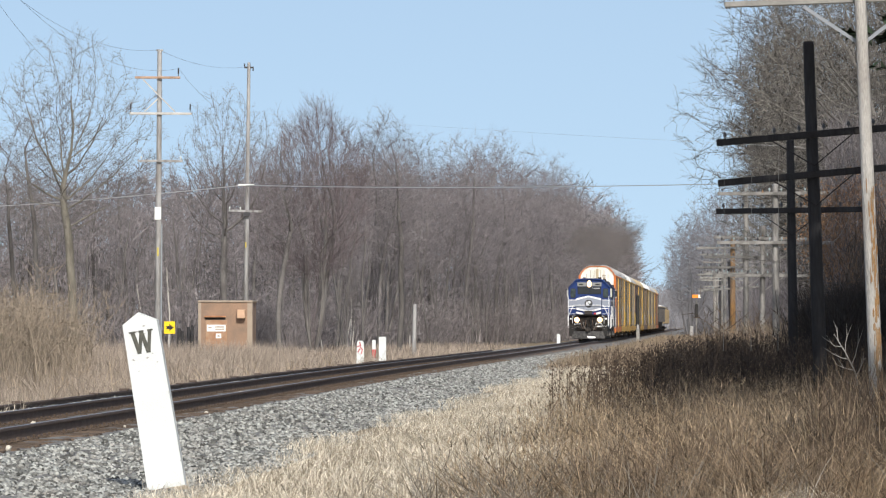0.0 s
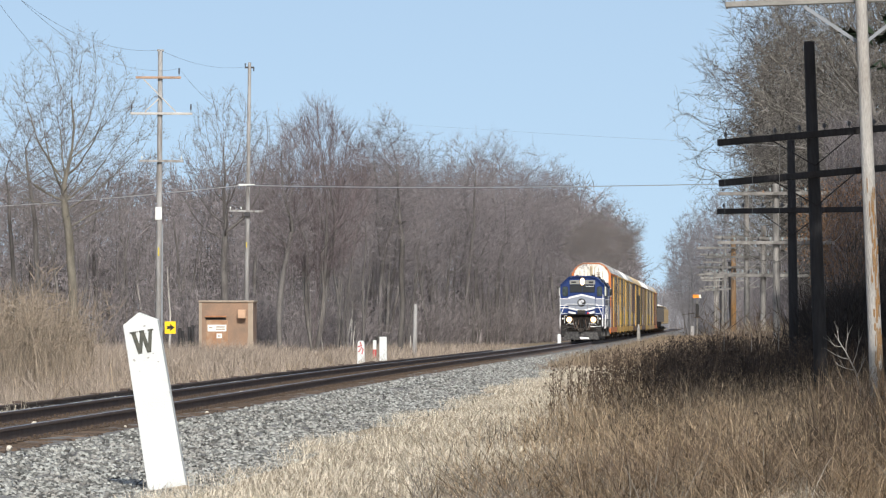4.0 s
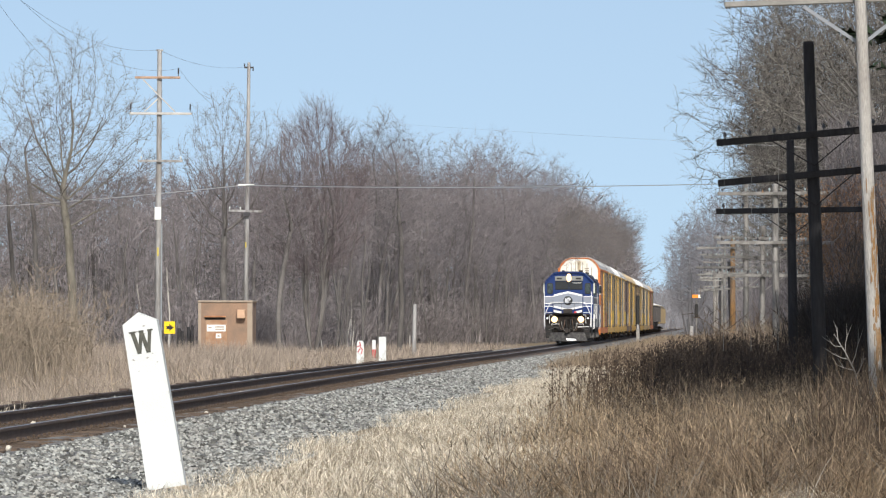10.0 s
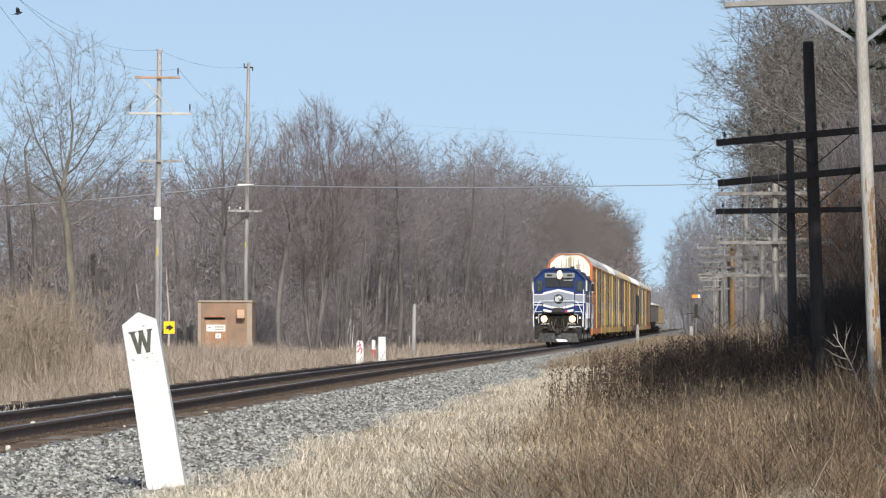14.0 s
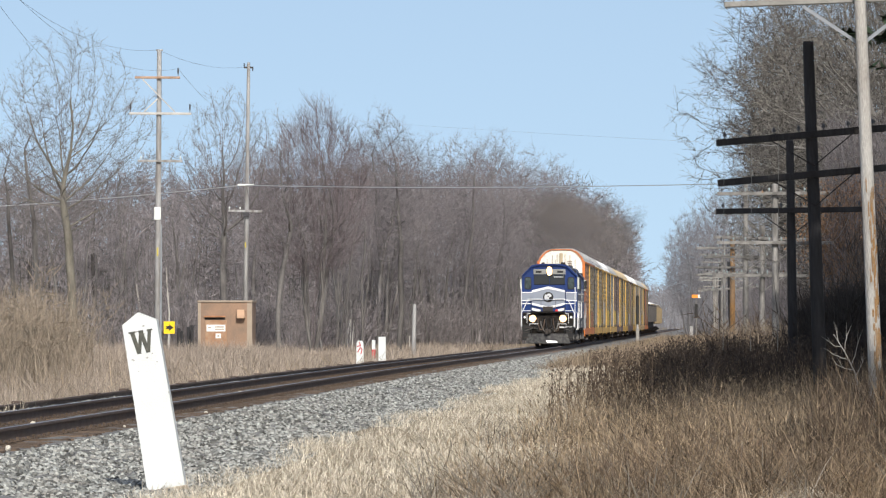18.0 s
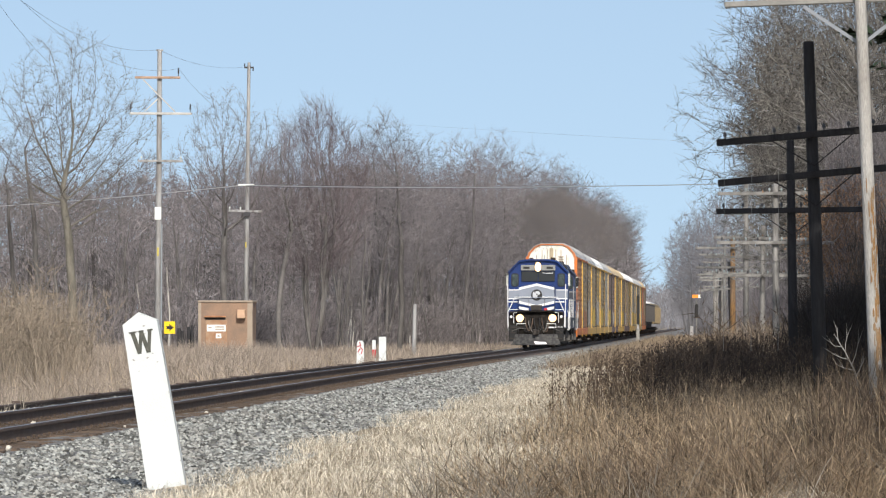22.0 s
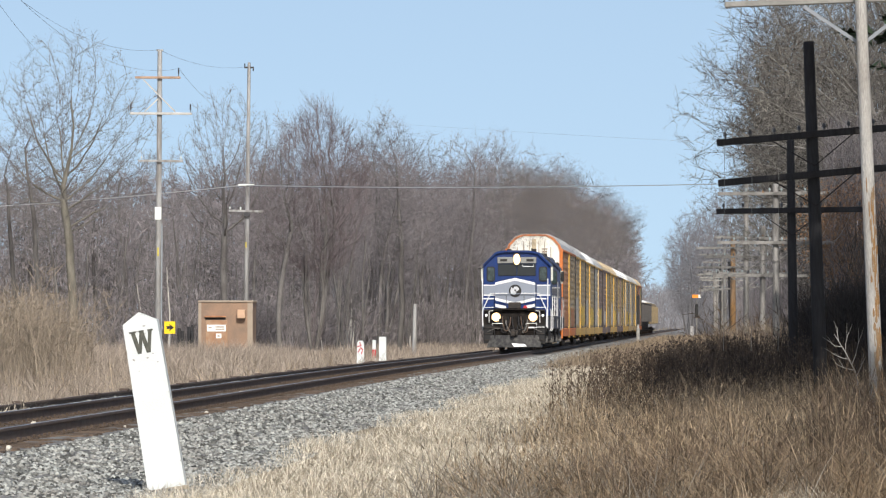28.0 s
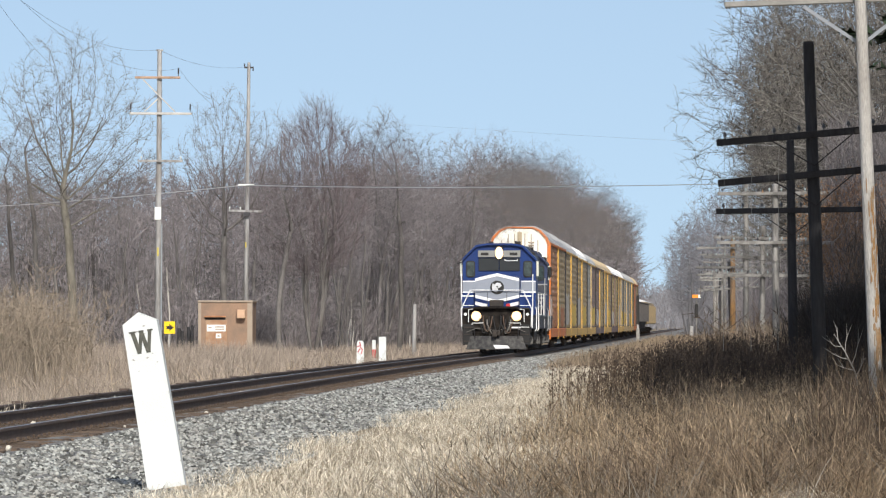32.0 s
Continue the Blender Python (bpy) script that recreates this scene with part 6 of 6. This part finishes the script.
def wagon_bogie(car, yc, spin):
    b = part("bogie", Shape().box(-.98, .98, yc - .2, yc + .2, .40, .72, .04), UNDER, car)
    for x0 in (-1.15, .98):
        part("side_frame", Shape().box(x0, x0 + .17, yc - 1.25, yc + 1.25, .42, .62, .04), UNDER, b)
    for dy in (-.88, .88):
        w_ = wheelset(car, yc + dy, .42)
        if spin:
            wheels.append((w_, yc + dy, .42, 1))
    return b


PATCH_P = mat("pale_spray_paint", (.50, .48, .44), .7, vary=.45, scale=3, tint=(.30, .24, .18))
PATCH_Y = mat("yellow_spray_paint", (.62, .42, .06), .7, vary=.4, scale=3, tint=(.42, .30, .12))
PATCH_R = mat("rust_streaked_patch", (.40, .15, .05), .8, vary=.4, scale=3, tint=(.30, .20, .14))
GRAFFITI = {"brown": [(4, 7, 1.3, 1.0, PATCH_P)], "orange": [(8, 5, 1.2, .9, PATCH_R), (18, 7, 1.2, 1.0, PATCH_R)], "gold": [(3, 7, 1.3, 1.7, PATCH_P), (16, 9, 1.25, 1.2, PATCH_Y)], "tan": [(2, 9, 1.25, 1.1, PATCH_Y), (17, 6, 1.3, 1.3, PATCH_P)]}


def autorack(label, frame_c, skin, skin2, roof_c, middle, spin, front=False):
    c = thing("car_carrier_wagon", label, "railway wagon", group="car carrier wagons")
    part("inner_body", Shape().prism([(x * .975, z) for x, z in END], .25, RL - .25), UNDER, c)
    roof = [(1.60, 5.22), (1.48, 5.54), (1.12, 5.92), (.71, 6.09), (-.71, 6.09), (-1.12, 5.92), (-1.48, 5.54), (-1.60, 5.22), (-1.56, 5.22), (-1.44, 5.51), (-1.08, 5.87), (-.69, 6.05), (.69, 6.05), (1.08, 5.87), (1.44, 5.51), (1.56, 5.22)]
    r_ = part("roof", Shape().prism(roof, .2, RL - .2), ROOF[roof_c], c)
    for k in range(1, 9):
        y = RL * k / 9
        part("roof_rib", Shape().prism([(x * 1.012, 5.22 + (z - 5.22) * 1.04) for x, z in roof], y - .05, y + .05), ROOF[roof_c], r_)
    for e, y0 in ((0, 0.0), (1, RL - .25)):
        rim = Shape()
        inner = [(x * .915, 1.15 + (z - 1.05) * .966) for x, z in END]
        n = len(END)
        for k in range(n):
            a, b = END[k], END[(k + 1) % n]
            p, q = inner[k], inner[(k + 1) % n]
            v = [(x, y, z) for y in (y0, y0 + .25) for x, z in (a, b, q, p)]
            rim.add(v, [(0, 1, 2, 3), (7, 6, 5, 4), (0, 4, 5, 1), (2, 6, 7, 3)])
        part("end_frame", rim, PAL[frame_c], c)
        for sx in (-1, 1):
            d_ = part("end_door", Shape().prism([(sx * .01, 1.15), (sx * 1.50, 1.12), (sx * 1.50, 5.15), (sx * 1.38, 5.44), (sx * 1.04, 5.79), (sx * .66, 5.95), (sx * .01, 5.96)], y0 + .06, y0 + .16), DOORWHITE if front else ROOF["grey"], c, "white ribbed end door" if front else "")
            if e == 0:
                for x in (.12, .42, .78, 1.12):
                    part("door_rib", Shape().box(sx * x - .045, sx * x + .045, y0 + .0, y0 + .058, 1.3, 5.7 - max(0, x - .62) * .9, .01), DOORWHITE if front else ROOF["grey"], d_)
                if front:
                    for x in (.27, .60, .95):
                        part("door_seam", Shape().box(sx * x - .022, sx * x + .022, y0 + .045, y0 + .0615, 1.3, 5.72 - max(0, x - .55) * .8), TAUPE, d_)
                    for z, wd in ((5.28, .34), (5.14, .30), (5.02, .22)):
                        part("bar", Shape().box(.60 - wd / 2, .60 + wd / 2, y0 - .006, y0 + .055, z - .03, z + .03), TAUPE, d_) if sx > 0 else None
                    if sx > 0:
                        part("lock_bar", Shape().box(-.12, .12, y0 - .03, y0 + .05, 4.5, 5.8, .02), ROOF["tan"], d_)
    for sx in (-1, 1):
        for k in range(8):
            o = new("side_screen", screens[skin if k < 4 else skin2])
            o.parent, o.matrix_basis = c, pose(sx * 1.545, RL * k / 8 + (.05 if sx > 0 else RL / 8 - .05), 0, 0, 0, 0 if sx > 0 else 180)
        for k in range(9):
            wide = k in (0, 4, 8)
            o = new("end_post" if wide else "side_post", (end_post_mesh if wide else post_mesh)[(middle if k == 4 else frame_c if k == 0 else "black") if wide else skin if k < 4 else skin2])
            o.parent, o.matrix_basis = c, pose(sx * (1.555 if wide or k == 2 else 1.538), min(max(RL * k / 8, .22), RL - .22), 0, 0, 0, 0 if sx > 0 else 180)
        part("side_sill", Shape().box(min(sx * 1.45, sx * 1.62), max(sx * 1.45, sx * 1.62), .1, RL - .1, .62, 1.06, .02), PAL[frame_c], c)
        part("top_chord", Shape().box(min(sx * 1.5, sx * 1.63), max(sx * 1.5, sx * 1.63), .1, RL - .1, 5.16, 5.28, .02), PAL[frame_c], c)
    for k, (y, ln_, z, h, m_) in enumerate(GRAFFITI[frame_c]):
        part("painted_patch", Shape().prism([(y, z), (y + ln_ * .5, z - .1), (y + ln_, z + .1), (y + ln_ * .9, z + h), (y + ln_ * .4, z + h * .85), (y + ln_ * .1, z + h * 1.05)], 1.568, 1.574, "x"), m_, c, "sprayed paint patch")
    part("floor_frame", Shape().box(-1.4, 1.4, .3, RL - .3, .66, 1.06), UNDER, c)
    for y in (-.55, RL - .4):
        part("coupler", Shape().box(-.12, .12, y, y + .9, .72, .95, .03), UNDER, c)
    for o in c.children:
        # the cars are a little narrower than the locomotive's handrails
        o.matrix_basis = Matrix.Diagonal((.935, 1, 1, 1)) @ o.matrix_basis
    for yc in (2.6, RL - 2.6):
        wagon_bogie(c, yc, spin)
    return c


CARS = [("orange", "rust", "grey", "grey", "gold"), ("gold", "grey", "grey", "grey", "gold"), ("gold", "gold", "grey", "white", "gold"), ("gold", "steel", "plum", "grey", "tan"), ("brown", "plum", "gold", "tan", "gold"), ("gold", "gold", "grey", "tan", "gold"), ("brown", "gold", "gold", "white", "brown"), ("gold", "gold", "steel", "white", "tan"), ("tan", "steel", "steel", "grey", "tan"), ("tan", "steel", "gold", "grey", "gold"), ("orange", "rust", "gold", "tan", "brown")]
WORDS = {"orange": "orange", "gold": "golden yellow", "tan": "faded tan", "brown": "dark brown", "rust": "rust orange", "grey": "dull grey", "plum": "dark plum", "steel": "pale steel"}
consist = []
at_y = 32.2
for i, (fc, sk, sk2, rf, mid) in enumerate(CARS):
    consist.append((autorack("car carrier wagon, %s frame, %s ribbed screens" % (WORDS[fc], WORDS[sk]), fc, sk, sk2, rf, mid, i < 3, i == 0), at_y))
    at_y += RL + 1.0

# ---- hoppers at the tail ----
HOPPER = mat("dark_hopper_paint", (.06, .058, .06), .75, vary=.3, scale=1.5, tint=(.10, .09, .085))


def hopper():
    c = thing("hopper_wagon", "dark grey open hopper wagon with ribbed sides", "railway wagon", group="hopper wagons")
    part("body", Shape().prism([(-1.5, 1.6), (1.5, 1.6), (1.5, 3.5), (1.4, 3.5), (1.4, 3.0), (-1.4, 3.0), (-1.4, 3.5), (-1.5, 3.5)], 0, 14.2), HOPPER, c)
    part("chute", Shape().prism([(1.0, 1.7), (13.2, 1.7), (10.5, .7), (8.6, .7), (7.1, 1.5), (5.6, .7), (3.7, .7)], -1.2, 1.2, "x"), HOPPER, c)
    for sx in (-1, 1):
        for k in range(9):
            part("rib", Shape().box(sx * 1.55 - .05, sx * 1.55 + .05, .3 + 1.7 * k - .06, .3 + 1.7 * k + .06, 1.5, 3.5), HOPPER, c)
        part("rim", Shape().box(sx * 1.53 - .08, sx * 1.53 + .08, 0, 14.2, 3.46, 3.6, .02), HOPPER, c)
    for yc in (1.8, 12.4):
        wagon_bogie(c, yc, False)
    return c


FADED = mat("faded_ochre_hopper", (.27, .205, .11), .75, vary=.35, scale=1.2, tint=(.14, .115, .085))


def covered_hopper():
    c = thing("covered_hopper_wagon", "tan yellow covered hopper wagon with a pale roof", "railway wagon", group="covered hopper wagons")
    side = [(-1.45, 1.2), (1.45, 1.2), (1.5, 2.0), (1.5, 3.4), (1.2, 3.85), (-1.2, 3.85), (-1.5, 3.4), (-1.5, 2.0)]
    part("body", Shape().prism(side, 0, 16), FADED, c)
    part("roof", Shape().prism([(-1.25, 3.85), (1.25, 3.85), (.6, 4.1), (-.6, 4.1)], 0, 16), ROOF["white"], c)
    part("hatch", Shape().box(-.35, .35, 1, 15, 4.1, 4.2, .03), ROOF["white"], c)
    for k in range(9):
        part("rib", Shape().box(1.5, 1.58, .5 + 1.85 * k, .62 + 1.85 * k, 1.3, 3.4), FADED, c)
    for yc in (1.8, 14.2):
        wagon_bogie(c, yc, False)
    return c


first = hopper()
for i in range(5):
    consist.append((first if i == 0 else copy_thing(first, pose(0, 0, 0)), at_y))
    at_y += 15.2
first = covered_hopper()
for i in range(4):
    consist.append((first if i == 0 else copy_thing(first, pose(0, 0, 0)), at_y))
    at_y += 17.2

# ---- a bird ----
PLUME = mat("blue_black_feathers", (.025, .03, .04), .6, vary=.3, scale=8)
bird = thing("bird", "small blue-black bird flapping across the sky", "bird")
part("body", Shape().tube([(-.17, 0, .0), (-.08, 0, .005), (0, 0, 0), (.07, 0, .01), (.115, 0, .03), (.15, 0, .032), (.185, 0, .022)], [.008, .03, .048, .042, .03, .026, .004], 8), PLUME, bird, smooth=True)
part("tail", Shape().box(-.26, -.12, -.035, .035, -.004, .006, .002), PLUME, bird)
wings = []
for s_ in (-1, 1):
    w_ = Shape().add([(.07, 0, .006), (.06, s_ * .15, .01), (.0, s_ * .30, .0), (-.05, s_ * .22, -.004), (-.08, s_ * .08, 0), (-.07, 0, 0), (.07, 0, -.006), (.06, s_ * .15, -.002), (.0, s_ * .30, -.008), (-.05, s_ * .22, -.012), (-.08, s_ * .08, -.01), (-.07, 0, -.01)], [(0, 1, 2, 3, 4, 5), (11, 10, 9, 8, 7, 6)] + [(k, (k + 1) % 6, 6 + (k + 1) % 6, 6 + k) for k in range(6)])
    wings.append((part("wing", w_, PLUME, bird), s_))

# ---- exhaust smoke ----
SMOKE = mat("brown_grey_soot", (.150, .138, .135), 1.0, vary=.1, scale=.2, spec=0)
SMOKE.node_tree.nodes["Principled BSDF"].inputs["Alpha"].default_value = .044


def smoke_mesh(seed, n, tall=1.7):
    """A cloud of fine soot specks in billows, thinning towards its edge."""
    rg = np.random.default_rng(seed)
    lumps = rg.uniform(-1, 1, (14, 3)) * (1.1, 3.2, tall)
    size = rg.uniform(.5, 1.15, (14, 1)) * (1, 2.0, 1.1)
    pick = np.minimum(rg.geometric(.12, n) - 1, 13)
    d = rg.normal(0, 1, (n, 3))
    d *= (rg.random(n) ** .45 / np.linalg.norm(d, axis=1))[:, None]
    c = lumps[pick] + d * size[pick] * 1.25
    c[:, 0] += .2 * c[:, 2]
    e = rg.normal(0, 1, (n, 3, 3)) * .17
    me = soup("smoke_puff", c[:, None] + e, np.arange(3 * n).reshape(-1, 3), SMOKE)
    data = me.data
    bpy.data.objects.remove(me)
    return data


puffs = [smoke_mesh(300 + i, 1300) for i in range(8)]
low_puffs = [smoke_mesh(340 + i, 1300, .7) for i in range(4)]
smoke, plume = [], []
rs = random.Random(5)
SMOKE_LABEL = ("brown grey diesel exhaust smoke hanging over the train", "smoke", "puffs of exhaust smoke")
GAP = 6.4
for i in range(46):
    # each puff leaves the train as it passes, and hangs there, drifting slowly
    o = tagged(new("smoke_puff", puffs[i % 8]), *SMOKE_LABEL)
    smoke.append((o, 572 - GAP * i, rs.uniform(-1.5, .9), rs.uniform(-.6, 1.4)))
for i in range(9):
    # the plume over the stack keeps pace with the train
    o = tagged(new("smoke_puff", low_puffs[i % 4]), *SMOKE_LABEL)
    plume.append((o, (13.5, 16.5, 20, 24, 28, 33, 38, 43, 48)[i], (6.6, 7.4, 7.2, 8.0, 7.4, 8.3, 7.6, 8.6, 8.0)[i], (-.4, -.8, -.2, -.7, .1, -.8, -.2, -.6, -.3)[i]))


def front_y(t):
    """Where the locomotive's front stands."""
    return FRONT[0] + FRONT[1] * t + FRONT[2] * t * t + FRONT[3] * t ** 3


FRONT = (413.23, -5.6560, 0.00071, 0.000016)


def motions():
    times = list(range(33))
    zr = lambda y: float(rail_z(y))
    tx = lambda y: float(track_x(y))
    walk(loco, [(t, pose(tx(front_y(t) + 5), front_y(t), zr(front_y(t) + 10))) for t in times])
    walk(helper, [(t, pose(tx(front_y(t) + 25), front_y(t) + 18.0, zr(front_y(t) + 25))) for t in times])
    for c, off in consist:
        walk(c, [(t, pose(tx(front_y(t) + off + 9) - .06, front_y(t) + off, zr(front_y(t) + off + 13))) for t in times])
    walk(bird, [(t, pose(-26.1 + 5.15 * (t - 14), 200, 12.82 + max(0, t - 14) * .7, 0, -8, 0)) for t in (0, 10, 13, 14, 14.2, 14.4, 15, 20, 32)])
    for w_, s_ in wings:
        beats = [k / 10 for k in range(0, 321)]
        walk(w_, [(t, pose(.02, s_ * .03, .02, s_ * 48 * math.cos(2 * math.pi * (t - 14) / .4), 0, 0)) for t in beats])
    n = 260
    for w_, y, r, way in wheels:
        rows = []
        for k in range(n + 1):
            t = 32.0 * k / n
            rows.append((t, pose(0, y, r, way * math.degrees((front_y(0) - front_y(t)) / r), 0, 0)))
        walk(w_, rows)
    for o, back, z, dx in plume:
        rows = [(h / 2, pose(tx(front_y(h / 2) + back) + dx + .5 * math.sin(h * .21 + back), front_y(h / 2) + back + 1.5 * math.sin(h * .13 + back), z + .5 * math.sin(h * .17 + 2 * back), 0, 0, 8 * math.sin(h * .1 + back))) for h in range(65)]
        walk(o, rows)
    for o, place, dx, dz in smoke:
        rows = []
        for h in range(65):
            t = h / 2
            age = (place - front_y(t) - 50) / 4.9
            u = min(1, max(0, age / 2.5))
            y = front_y(t) + 50 if age < 0 else place
            z = 3.0 + (4.6 + dz) * u + max(0, min(age, 40)) * .05
            rows.append((t, pose(tx(y) + dx * u, y, z + zr(y), 0, 0, 0)))
        walk(o, rows)


motions()
